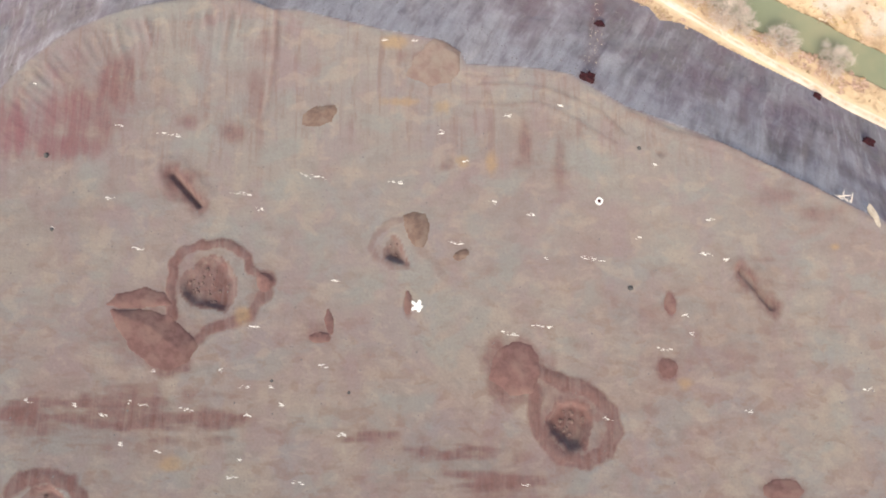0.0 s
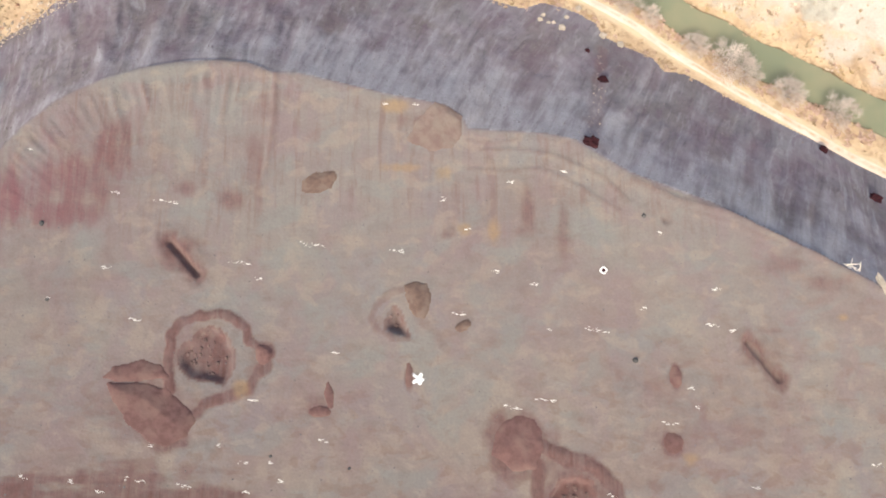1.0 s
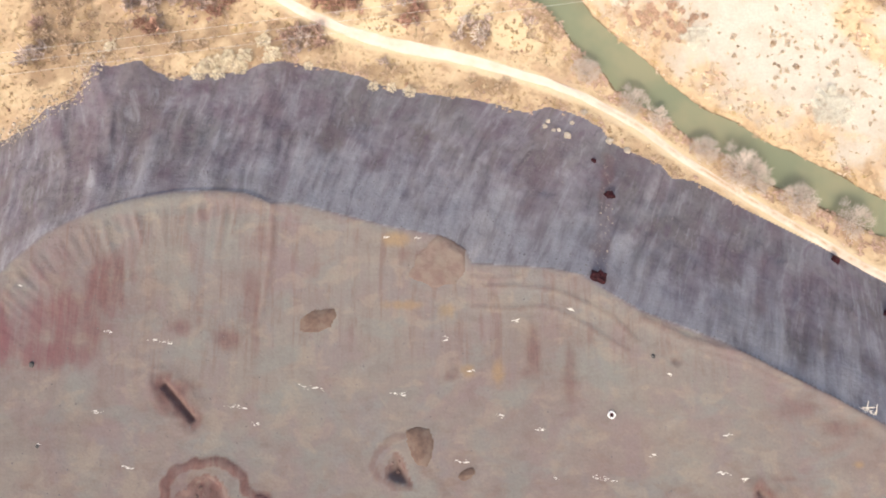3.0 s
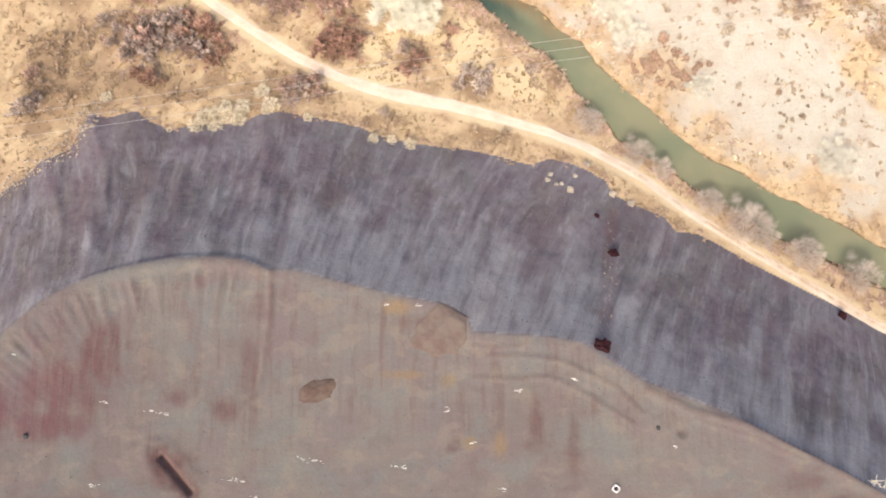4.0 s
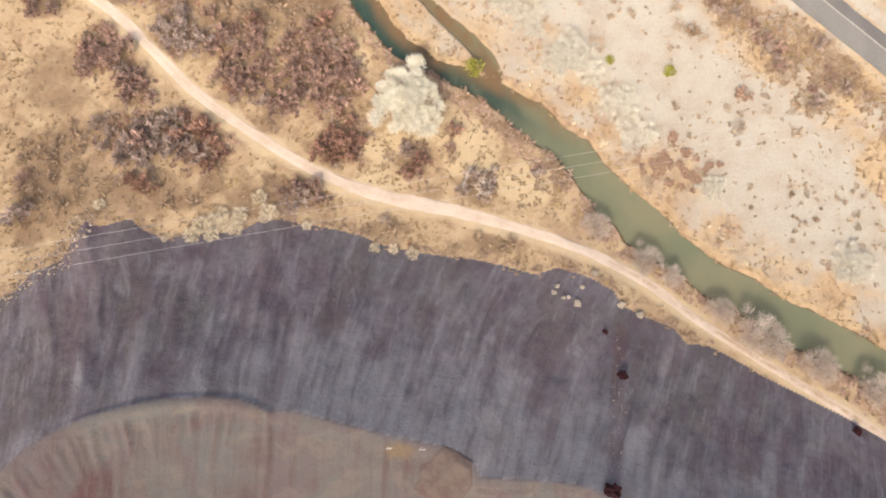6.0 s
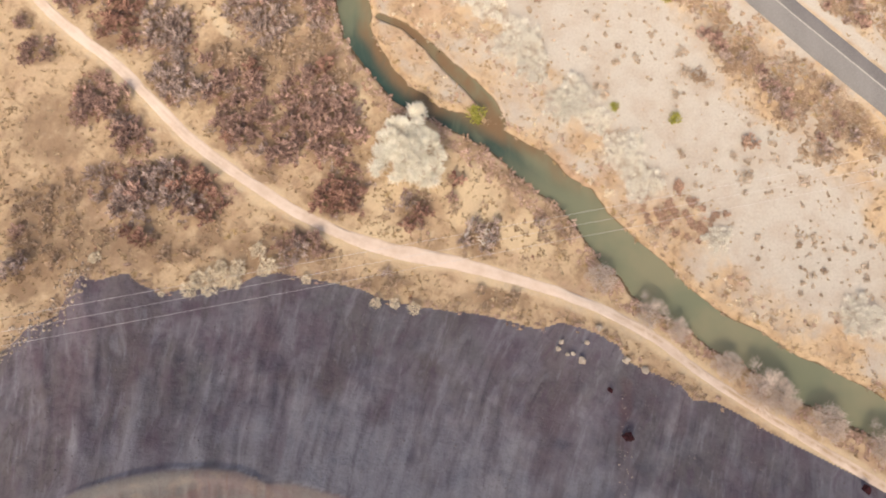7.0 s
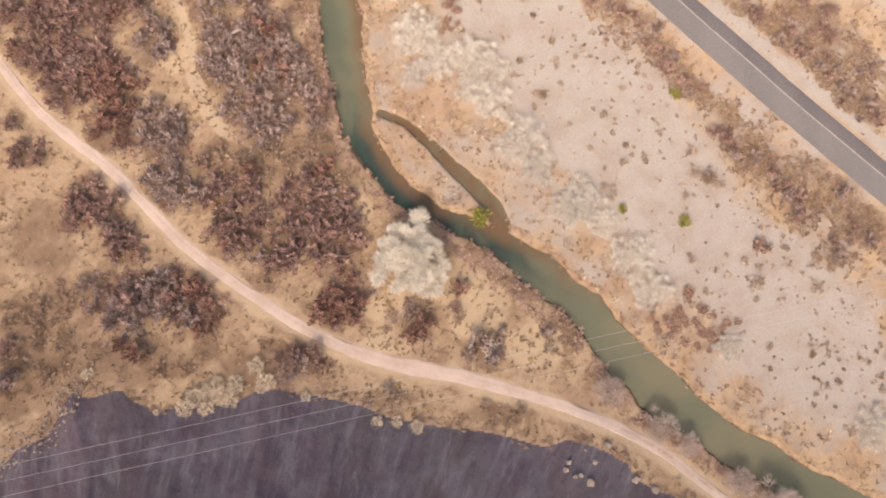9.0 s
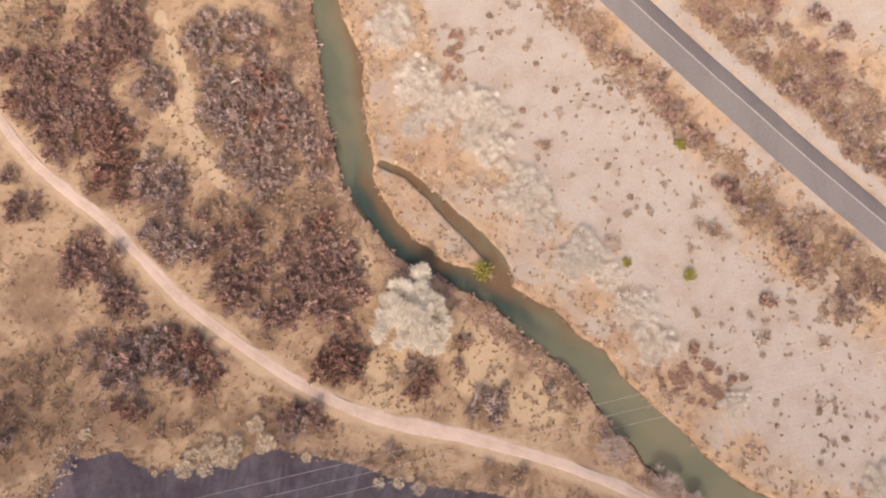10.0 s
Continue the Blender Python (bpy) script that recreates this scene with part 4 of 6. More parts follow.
M_RUBBLE = plain("grey_rubble", ((0.205, 0.185, 0.185), (0.155, 0.135, 0.142), (0.22, 0.19, 0.18)), 3.0, 0.9, 0, 0.1, 0.2, True)
M_SHEET = plain("white_plastic", ((0.86, 0.85, 0.83), (0.76, 0.74, 0.72)), 0.5, 0.5, 0.02, 0.4, 0.1)
M_CABLE = plain("bare_aluminium_cable", ((0.72, 0.70, 0.68), (0.60, 0.58, 0.56)), 0.5, 0.4, 0, 0.5, 0.1)
rng = np.random.default_rng(7)


def mesh(name, verts, faces, material, smooth_it=False, tones=None):
    me = bpy.data.meshes.new(name)
    me.from_pydata(np.asarray(verts, float).tolist(), [], faces.tolist() if isinstance(faces, np.ndarray) else faces)
    if smooth_it:
        me.polygons.foreach_set("use_smooth", np.ones(len(me.polygons), bool))
    if tones is not None:
        t = np.asarray(tones, float)
        layer = me.attributes.new("tone", "FLOAT_COLOR", "POINT")
        layer.data.foreach_set("color", np.stack([t, t, t, t * 0 + 1], 1).ravel())
    me.materials.append(material)
    me.update()
    return me


def tube(verts, faces, pts, radii, sides=5):
    """A tapered round limb along points."""
    start = len(verts)
    for i, (p, r) in enumerate(zip(pts, radii)):
        d = Vector(pts[min(i + 1, len(pts) - 1)]) - Vector(pts[max(i - 1, 0)])
        q = d.to_track_quat("Z", "Y")
        for k in range(sides):
            a = 2 * math.pi * k / sides
            verts.append(tuple(Vector(p) + q @ Vector((r * math.cos(a), r * math.sin(a), 0))))
    for i in range(len(pts) - 1):
        for k in range(sides):
            a, b = start + i * sides + k, start + i * sides + (k + 1) % sides
            faces.append((a, b, b + sides, a + sides))
    faces.append(tuple(start + (len(pts) - 1) * sides + k for k in range(sides)))


def blades(verts, faces, centre, n, length, width, lift, g, tones=None):
    """A spray of narrow kite-shaped twigs or leaves round a point."""
    for _ in range(n):
        d = g.normal(size=3)
        d[2] = abs(d[2]) * lift
        d /= np.linalg.norm(d)
        side = np.cross(d, g.normal(size=3))
        side /= np.linalg.norm(side) + 1e-9
        ln, w = length * g.uniform(0.55, 1.15), width * g.uniform(0.6, 1.2)
        b = np.array(centre) + d * ln * 0.05
        i = len(verts)
        mid = b + d * ln * 0.5
        verts += [b, mid + side * w * 0.5, b + d * ln, mid - side * w * 0.5]
        faces.append((i, i + 1, i + 2, i + 3))
    if tones is not None:
        tones += [g.uniform(0, 1)] * (4 * n)


def plume_bush(name, kind, radius, height, plumes, per, width, seed, bark=M_BARK, steep=0.9):
    """Meshes of a leafless shrub: stems, and plumes of fine twigs that lean out from its middle with gaps between them."""
    g = np.random.default_rng(seed)
    tv, tf, v, tones = [], [], [], []
    for k in range(plumes):
        a = 2.399963 * k + g.uniform(-0.5, 0.5)
        out = radius * math.sqrt((k + 0.3) / plumes) * g.uniform(0.75, 1.1)
        tip = np.array((out * math.cos(a), out * math.sin(a), height * (1 - 0.5 * (out / radius) ** 2) * g.uniform(0.75, 1.1)))
        foot = np.array((0.45 * tip[0], 0.45 * tip[1], 0.1 * height))
        axis = tip - foot
        if k % 3 == 0:
            tube(tv, tf, ((0.05 * tip[0], 0.05 * tip[1], -0.1), tuple(foot + 0.2 * axis), tuple(foot + 0.75 * axis)), (0.02 * height, 0.014 * height, 0.005 * height), 4)
        ln = np.linalg.norm(axis)
        u = g.uniform(0.15, 0.85, per)
        d = axis[None] / ln * steep + g.normal(0, 0.42, (per, 3))
        d /= np.linalg.norm(d, axis=1)[:, None]
        side = np.cross(d, g.normal(size=(per, 3)))
        side /= np.linalg.norm(side, axis=1)[:, None] + 1e-9
        b = foot + axis * u[:, None] + g.normal(0, 0.07 * radius, (per, 3)) * (1, 1, 0.4)
        long = (ln * g.uniform(0.32, 0.62, per))[:, None]
        w = (width * g.uniform(0.5, 1.3, per))[:, None]
        mid = b + d * long * 0.6
        v.append(np.stack([b, mid + side * w * 0.5, b + d * long, mid - side * w * 0.5], 1).reshape(-1, 3))
        # a plume keeps one random tone, with twigs paler towards its tip
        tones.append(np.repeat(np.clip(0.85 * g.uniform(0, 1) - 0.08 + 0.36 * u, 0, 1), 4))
    v = np.vstack(v)
    v[:, 2] = np.maximum(v[:, 2], 0.02)
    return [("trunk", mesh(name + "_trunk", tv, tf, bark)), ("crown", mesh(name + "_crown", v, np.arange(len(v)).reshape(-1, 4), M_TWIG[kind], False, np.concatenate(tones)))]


def place(name, parts, m, label, category, group=""):
    top = new(name)
    top.matrix_basis = m
    for part_name, me in parts:
        new(part_name, me).parent = top
    return tagged(top, label, category, group)


def lay(x, y, sink=0.0):
    return sample(GZ, x, y) - sink


def spin(x, y, z, s, a, sz=None):
    return Matrix.Translation((x, y, z)) @ Matrix.Rotation(a, 4, "Z") @ Matrix.Diagonal((s, s, sz or s, 1))


# -- mounds of dug soil beside the pits: outline, ridge --
MOUND_FAN = ([(-58.4, 13.4), (-51.4, 13.3), (-47.2, 12.1), (-43.0, 8.2), (-42.4, 6.8), (-43.7, 4.4), (-47.0, 2.6), (-49.9, 3.0), (-53.9, 6.3), (-56.7, 10.1)], [(-55.7, 12.1), (-50.8, 10.3), (-44.7, 5.7)])
MOUND_SPUR = ([(-58.9, 14.2), (-57.2, 16.1), (-52.4, 17.2), (-48.5, 16.1), (-47.2, 14.2), (-51.7, 13.4), (-56.5, 13.4)], [(-57.6, 14.3), (-52.3, 14.9), (-48.8, 14.5)])
MOUND_TAN = ([(-7.1, 30.1), (-5.2, 30.8), (-3.0, 30.4), (-2.2, 28.6), (-2.4, 26.6), (-3.5, 24.1), (-5.1, 24.4), (-6.4, 26.1)], [(-5.2, 28.6), (-4.2, 26.1)])
MOUND_ROUND = ([(7.9, 1.3), (8.5, 4.5), (9.9, 6.8), (12.3, 7.8), (15.2, 7.1), (16.6, 5.0), (16.7, 2.6), (15.5, -1.1), (11.7, -1.5), (9.8, -0.1)], [(10.0, 2.2), (12.0, 3.8), (13.6, 2.2), (13.4, -0.1)])
MOUND_EDGE = ([(-6.9, 56.6), (-5.4, 60.4), (-1.7, 64.2), (1.4, 63.1), (3.2, 61.4), (3.2, 57.6), (1.4, 55.3), (-2.8, 54.6)], [(-2.8, 58.2), (0.3, 61.4), (2.2, 60.4)])
MOUND_DARK = ([(-25.8, 47.0), (-25.6, 49.3), (-23.2, 50.9), (-19.9, 51.0), (-19.4, 49.7), (-20.5, 47.5), (-23.6, 46.5)], [(-24.1, 48.6), (-21.1, 49.7)])
SMALL_MOUNDS = [(38.7, 3.1, 1.6, 1.7, 0), (56.8, -17.0, 3.2, 1.9, 0), (-21.4, 8.4, 1.8, 0.9, 0), (-19.8, 11.1, 0.7, 2.2, 0.14), (-31.2, 18.0, 1.5, 1.7, 0), (39.8, 14.3, 1.0, 1.8, 0), (-6.1, 14.6, 0.7, 2.0, 0), (3.2, 22.9, 1.3, 0.8, 0.5)]


def mound(outline, ridge, h, material, look_of, seed):
    """A tipped mound: steep where its ridge lies near its edge, with a lumpy, crumbling surface."""
    p = np.array(list(outline) + [outline[0]], float)
    cx, cy = p[:-1].mean(0)
    step = 0.16 if np.ptp(p, 0).max() < 5 else 0.28
    ux, uy = np.arange(p[:, 0].min() - 1, p[:, 0].max() + 1, step), np.arange(p[:, 1].min() - 1, p[:, 1].max() + 1, step)
    X, Y = np.meshgrid(ux, uy)
    d = np.where(inside(X, Y, p[:-1]), 1, -1) * near(X, Y, p)[0] + 0.30 * rough(X, Y, 1.4, 50 + seed, 3)
    up = np.clip(d, 0, None)
    s = up / (up + near(X, Y, np.array(ridge, float))[0] + 0.25)
    z = lay(X, Y) + h * s ** 0.85 * (1 + 0.22 * rough(X, Y, 2.6, 90 + seed, 3)) + 0.10 * rough(X, Y, 0.7, 70 + seed, 2) * smooth(0, 0.6, d) + 0.03
    z = np.where(d < 0, lay(X, Y) - 0.3, z)
    nx = len(ux)
    i = (np.arange(len(uy) - 1)[:, None] * nx + np.arange(nx - 1)).ravel()
    quads = np.stack([i, i + 1, i + nx + 1, i + nx], 1)
    quads = quads[(d.ravel()[quads] > 0).any(1)]
    used, faces = np.unique(quads, return_inverse=True)
    co = np.stack([X.ravel() - cx, Y.ravel() - cy, z.ravel()], 1)[used]
    ob = new("soil_mound", mesh("soil_mound", co, faces.reshape(-1, 4), material, True))
    ob.location = (cx, cy, 0)
    return tagged(ob, look_of, "mound", "mounds of dug soil")


mound(*MOUND_FAN, 1.25, M_HEAP, "large reddish-brown fan of dug soil beside a pit", 0)
mound(*MOUND_SPUR, 0.8, M_HEAP, "long reddish-brown spur of dug soil beside a pit", 1)
mound(*MOUND_TAN, 1.1, M_HEAP_TAN, "tan-brown mound of dug soil beside a small pit", 2)
mound(*MOUND_ROUND, 1.4, M_HEAP, "large round reddish-brown mound of dug soil", 3)
mound(*MOUND_EDGE, 1.1, M_HEAP_GREY, "broad pinkish-grey mound tipped at the dump's upper edge", 4)
mound(*MOUND_DARK, 0.7, M_HEAP_TAN, "low grey-brown mound flecked with pale stones", 5)
for i, (cx, cy, rx, ry, turn) in enumerate(SMALL_MOUNDS):
    ring = [(cx + 1.1 * (rx * math.cos(a) - turn * ry * math.sin(a)), cy + 1.1 * (ry * math.sin(a) + turn * rx * math.cos(a))) for a in np.arange(0, 6.2, 0.7)]
    mound(ring, [(cx - 0.4 * rx, cy - 0.1), (cx + 0.4 * rx, cy - 0.1)], 0.6, M_HEAP if turn < 0.3 else M_HEAP_TAN, "small reddish-brown mound of soil on the grey flat top" if turn < 0.3 else "small low brown mound of soil on the grey flat top", 10 + i)


# -- stones --
def stone_mesh(name, material, seed, cuts=1, flatten=0.65, jag=0.45):
    bm = bmesh.new()
    bmesh.ops.create_icosphere(bm, subdivisions=cuts, radius=1.0)
    g = np.random.default_rng(seed)
    o = Vector(g.uniform(0, 50, 3))
    for v in bm.verts:
        v.co *= 1 + jag * noise.noise(v.co * (1.3 if jag < 0.6 else 2.0) + o)
        v.co.z *= flatten
    me = bpy.data.meshes.new(name)
    bm.to_mesh(me)
    bm.free()
    me.materials.append(material)
    return me


CHIPS = [(-49.9, 45.4, 2.3), (-59.7, 33.3, 0.9), (-54.5, 24.2, 1.5), (-36.5, 34.2, 2.0), (-32.8, 31.3, 0.6), (-23.4, 37.4, 2.3), (-8.6, 36.3, 1.8), (-69.4, 28.0, 0.4), (2.1, 25.1, 1.1), (8.7, 32.6, 0.9), (15.8, 30.3, 0.7), (26.1, 22.3, 2.4), (18.1, 22.4, 0.6), (-18.8, 18.3, 0.8), (-32.8, 10.2, 1.0), (11.9, 8.9, 1.6), (17.3, 10.3, 1.8), (38.2, 6.5, 1.3), (-20.8, 3.5, 0.8), (-34.3, 0.1, 1.1), (-29.4, -0.0, 0.5), (-70.3, -2.6, 1.1), (-52.0, -2.9, 1.7), (-57.6, -4.8, 0.7), (-43.7, -3.8, 1.1), (-33.1, -4.9, 1.2), (-17.1, -8.0, 0.8), (-49.5, 2.7, 0.5)]
CHIPS_B = [(-22.5, 49.0, 1.3), (-21.5, 48.4, 0.6), (-35.4, -14.9, 1.0), (-34.6, -12.2, 0.5), (-24.0, -15.8, 1.2), (-54.3, -9.6, 0.5), (-48.0, -10.8, 0.6), (48.0, 29.4, 0.8), (46.6, 23.1, 1.1), (50.0, 22.1, 0.5), (38.5, 39.4, 0.3), (21.7, 50.8, 0.3), (-75.4, 55.0, 0.3), (-0.4, 45.7, 0.5), (4.2, 40.2, 0.5), (-59.1, 46.8, 0.9), (11.5, 48.9, 1.1), (72.6, 33.2, 1.8), (28.0, -5.4, 0.8), (43.3, 9.1, 0.4), (-5.2, 63.6, 0.4), (-11.0, 63.9, 0.4), (42.4, 12.1, 0.4), (73.1, -0.5, 0.9), (52.1, -4.1, 0.6), (-63.1, -2.9, 0.5), (-38.3, 2.7, 0.3), (13.8, -16.1, 0.6), (-27.4, -3.2, 0.4), (34.8, 26.1, 0.5)]
chip_meshes = [stone_mesh("pale_stone", M_CHIP, 100 + i, 1, 0.5) for i in range(5)]
for cx, cy, half in CHIPS + CHIPS_B:
    n = 3 + int(half * 4.5)
    px = cx + rng.uniform(-half, half, n)
    py = cy - 0.14 * (px - cx) + rng.normal(0, 0.16, n)
    pz = lay(px, py)
    for k in range(n):
        r = rng.uniform(0.05, 0.13) * (1.4 if k == 0 else 1)
        ob = new("pale_stone", chip_meshes[k % 5])
        ob.matrix_basis = Matrix.Translation((px[k], py[k], pz[k] + 0.15 * r)) @ Matrix.Rotation(rng.uniform(-0.5, 0.3), 4, "Z") @ Matrix.Diagonal((r * rng.uniform(1.5, 4.5), r * 0.75, r * 0.7, 1))
        tagged(ob, "chalky white stone lying on grey waste rock", "stone", "white stones on the flat top")

BOULDERS = [(25.9, 90.3, 1.0), (35.8, 90.4, 1.1), (39.6, 88.3, 1.1), (23.0, 91.6, 0.6), (21.3, 92.7, 0.7), (22.1, 94.1, 0.7), (24.2, 91.7, 0.6), (27.4, 94.0, 0.7), (30.5, 97.1, 0.9)]
FOOT_BUSHES = [(-54.5, 105.0, 1.6), (-50.5, 104.9, 1.3), (-53.0, 107.5, 1.6), (-50.3, 108.4, 1.5), (-47.4, 107.5, 1.7), (-44.9, 109.4, 1.6), (-45.8, 106.4, 1.4), (-48.7, 110.3, 1.1), (-40.8, 113.6, 1.5), (-38.5, 110.2, 1.6), (-39.8, 108.7, 0.9), (-75.1, 111.9, 1.1), (-60.6, 104.3, 0.6), (-16.1, 102.2, 1.1), (-8.0, 101.0, 1.2), (-12.1, 102.0, 1.0), (-30.7, 107.1, 0.9)]
boulder_meshes = [stone_mesh("boulder", M_BOULDER, 130 + i, 3, 0.55) for i in range(4)]
for i, (bx, by, r) in enumerate(BOULDERS):
    ob = new("boulder", boulder_meshes[i % 4])
    ob.matrix_basis = spin(bx, by, at(bx, by) + 0.2 * r, r * 0.75, i * 1.7)
    tagged(ob, "rounded pale tan boulder at the foot of the dump", "boulder", "boulders along the dump's foot")
MAROON = [(26.7, 56.3, 1.5), (33.2, 75.5, 1.1), (91.5, 51.6, 1.2), (84.1, 64.1, 1.0), (31.1, 84.4, 0.6)]
for i, (bx, by, r) in enumerate(MAROON):
    ob = new("maroon_rock", stone_mesh("maroon_rock", M_MAROON, 150 + i, 3, 0.5, 0.6))
    ob.matrix_basis = spin(bx, by, at(bx, by) + 0.1 * r, r, 0.6 + i)
    tagged(ob, "dark maroon jagged rock lump on the grey slope", "rock", "maroon rocks")


def scatter_stones(name, n, area, ok, low, high, label, seed):
    """Loose rubble too small to count."""
    g = np.random.default_rng(seed)
    px, py = g.uniform(area[0], area[1], n), g.uniform(area[2], area[3], n)
    keep = ok(px, py)
    px, py = px[keep], py[keep]
    pz = lay(px, py)
    octa = np.array([(1, 0, 0), (0, 1, 0), (-1, 0, 0), (0, -1, 0), (0, 0, 0.8), (0, 0, -0.5)], float)
    tri = np.array([(0, 1, 4), (1, 2, 4), (2, 3, 4), (3, 0, 4), (1, 0, 5), (2, 1, 5), (3, 2, 5), (0, 3, 5)])
    m = len(px)
    size = low * (high / low) ** (g.uniform(0, 1, m) ** 2.5)
    v = octa[None] * size[:, None, None] * g.uniform(0.6, 1.3, (m, 6, 3))
    a = g.uniform(0, 6.28, m)
    c, s_ = np.cos(a)[:, None], np.sin(a)[:, None]
    w = np.stack([v[:, :, 0] * c - v[:, :, 1] * s_ + px[:, None], v[:, :, 0] * s_ + v[:, :, 1] * c + py[:, None], v[:, :, 2] + pz[:, None] + 0.2 * size[:, None]], 2)
    ob = new(name, mesh(name, w.reshape(-1, 3), (tri[None] + 6 * np.arange(m)[:, None, None]).reshape(-1, 3), M_RUBBLE))
    return tagged(ob, label, "rubble", kind="stuff")


scatter_stones("slope_rubble", 6500, (-110, 110, 20, 112), lambda x, y: inside(x, y, DUMP) & ~inside(x, y, FLAT), 0.08, 0.26, "loose grey and mauve rubble on the dump's slope", 1)
scatter_stones("flat_rubble", 3000, (-90, 90, -25, 75), lambda x, y: inside(x, y, FLAT), 0.05, 0.20, "small loose stones on the dump's flat top", 2)


def left_foot(x, y):
    d = near(x, y, toe_line)[0]
    return (x < -76) & (d < 5) & (np.random.default_rng(9).uniform(0, 1, len(x)) > d / 4)


M_SCREE = plain("pale_scree", ((0.60, 0.50, 0.40), (0.46, 0.37, 0.29)), 2.0, 0.9, 0, 0.1, 0.35, True)
scree = scatter_stones("pale_scree", 3200, (-104, -74, 84, 112), left_foot, 0.12, 0.6, "pale tan stones strewn along the dump's foot", 3)
scree.data.materials[0] = M_SCREE


def chute_line(x, y):
    d = near(x, y, np.array([(28, 60), (31, 70), (34, 82)], float))[0]
    return np.random.default_rng(12).uniform(0, 1, len(x)) > d / 1.8


chute_stones = scatter_stones("chute_stones", 500, (24, 38, 58, 84), chute_line, 0.08, 0.22, "pale stones strewn down a rusty chute in the slope", 5)
chute_stones.data.materials[0] = M_SCREE

# -- rocks on the pit floors, and dark stones about --
M_PITROCK = plain("brown_rock", ((0.24, 0.165, 0.145), (0.16, 0.10, 0.09)), 0.4, 0.9, 0.04, 0.2, 0.4)
pit_rocks = [stone_mesh("rock", M_PITROCK, 180 + i, 2, 0.7) for i in range(3)]
for (poly, _, _), n in zip(PITS, (22, 4, 20, 8, 0)):
    (cx, cy), (rx, ry) = np.mean(poly, 0), 0.45 * np.ptp(poly, 0)
    for k in range(n):
        a, q = rng.uniform(0, 6.28), math.sqrt(rng.uniform(0, 0.7))
        x, y, r = cx + rx * q * math.cos(a), cy + ry * q * math.sin(a), rng.uniform(0.15, 0.42)
        ob = new("rock", pit_rocks[k % 3])
        ob.matrix_basis = spin(x, y, at(x, y) + 0.2 * r, r, a)
        tagged(ob, "brown broken rock on the floor of a dug pit", "rock", "rocks in the pits")
M_DARKROCK = plain("dark_grey_rock", ((0.115, 0.108, 0.105), (0.085, 0.08, 0.078)), 0.4, 0.85, 0.04)
dark_rock = stone_mesh("dark_stone", M_DARKROCK, 190, 2, 0.75)
for x, y, r in ((32.9, 17.0, 0.5), (-69.7, 27.6, 0.35), (-16.1, -1.0, 0.3), (-29.4, 1.0, 0.28), (-72.0, 41.3, 0.5), (35.6, 42.6, 0.4)):
    ob = new("dark_stone", dark_rock)
    ob.matrix_basis = spin(x, y, at(x, y) + 0.25 * r, r, x)
    tagged(ob, "small dark grey stone on the pale waste rock", "stone", "dark stones")

# -- odd objects on the flat top --
def crumpled_sheet(cx, cy, size, seed):
    g = np.random.default_rng(seed)
    n = 14
    verts, faces = [], []
    for i in range(n):
        for k in range(n):
            u, v = i / (n - 1) - 0.5, k / (n - 1) - 0.5
            a = math.atan2(v, u)
            f = size * (0.75 + 0.25 * math.cos(5 * a + 0.4) + 0.3 * noise.noise(Vector((math.cos(a) * 2, math.sin(a) * 2, seed + 9))))
            z = 0.12 + 0.28 * noise.noise(Vector((u * 5, v * 5, seed))) + 0.1 * (0.5 - math.hypot(u, v))
            verts.append((u * f * 1.6, v * f * 1.6, max(z, 0.02)))
    for i in range(n - 1):
        for k in range(n - 1):
            a = i * n + k
            faces.append((a, a + n, a + n + 1, a + 1))
    ob = new("plastic_sheet", mesh("plastic_sheet", verts, faces, M_SHEET))
    ob.location = (cx, cy, at(cx, cy))
    sol = ob.modifiers.new("thickness", "SOLIDIFY")
    sol.thickness = 0.02
    return tagged(ob, "crumpled white plastic sheet lying on grey soil", "plastic sheet")


crumpled_sheet(-4.5, 13.8, 1.3, 3)


def tub(cx, cy, r):
    """A square-cornered white tub rim with its dark inside, half sunk in the soil."""
    verts, faces, seg = [], [], 24
    prof = ((1.0, -0.1), (1.0, 0.32), (0.92, 0.38), (0.66, 0.38), (0.6, 0.3), (0.55, 0.05), (0.0, 0.05))
    for q, z in prof:
        for k in range(seg):
            a = 2 * math.pi * k / seg
            f = r * q / max(abs(math.cos(a + 0.7)), abs(math.sin(a + 0.7))) ** 0.6
            verts.append((f * math.cos(a), f * math.sin(a), z))
    for i in range(len(prof) - 1):
        for k in range(seg):
            a, b = i * seg + k, i * seg + (k + 1) % seg
            faces.append((a, b, b + seg, a + seg))
    ob = new("tub", mesh("tub", verts, faces, M_SHEET))
    ob.location = (cx, cy, at(cx, cy))
    # near-black disc added within the rim so the tub's inside is dark
    seg_r = [(0.56 * r * math.cos(2 * math.pi * k / 20), 0.56 * r * math.sin(2 * math.pi * k / 20), 0.2) for k in range(20)]
    new("soil", mesh("soil", seg_r, [tuple(range(20))], M_MAROON)).parent = ob
    return tagged(ob, "white plastic tub half sunk in the grey soil", "tub")


tub(28.0, 32.7, 0.62)
# pale wedge put in place of a bright streak on the upper edge
slab = new("pale_slab", stone_mesh("pale_slab", M_BOULDER, 170, 3, 0.5))
slab.matrix_basis = Matrix.Translation((77.0, 30.0, at(77.0, 30.0) + 0.1)) @ Matrix.Rotation(radians(-68), 4, "Z") @ Matrix.Diagonal((2.2, 0.6, 0.6, 1))
tagged(slab, "long pale wedge on the dump's upper edge", "slab")


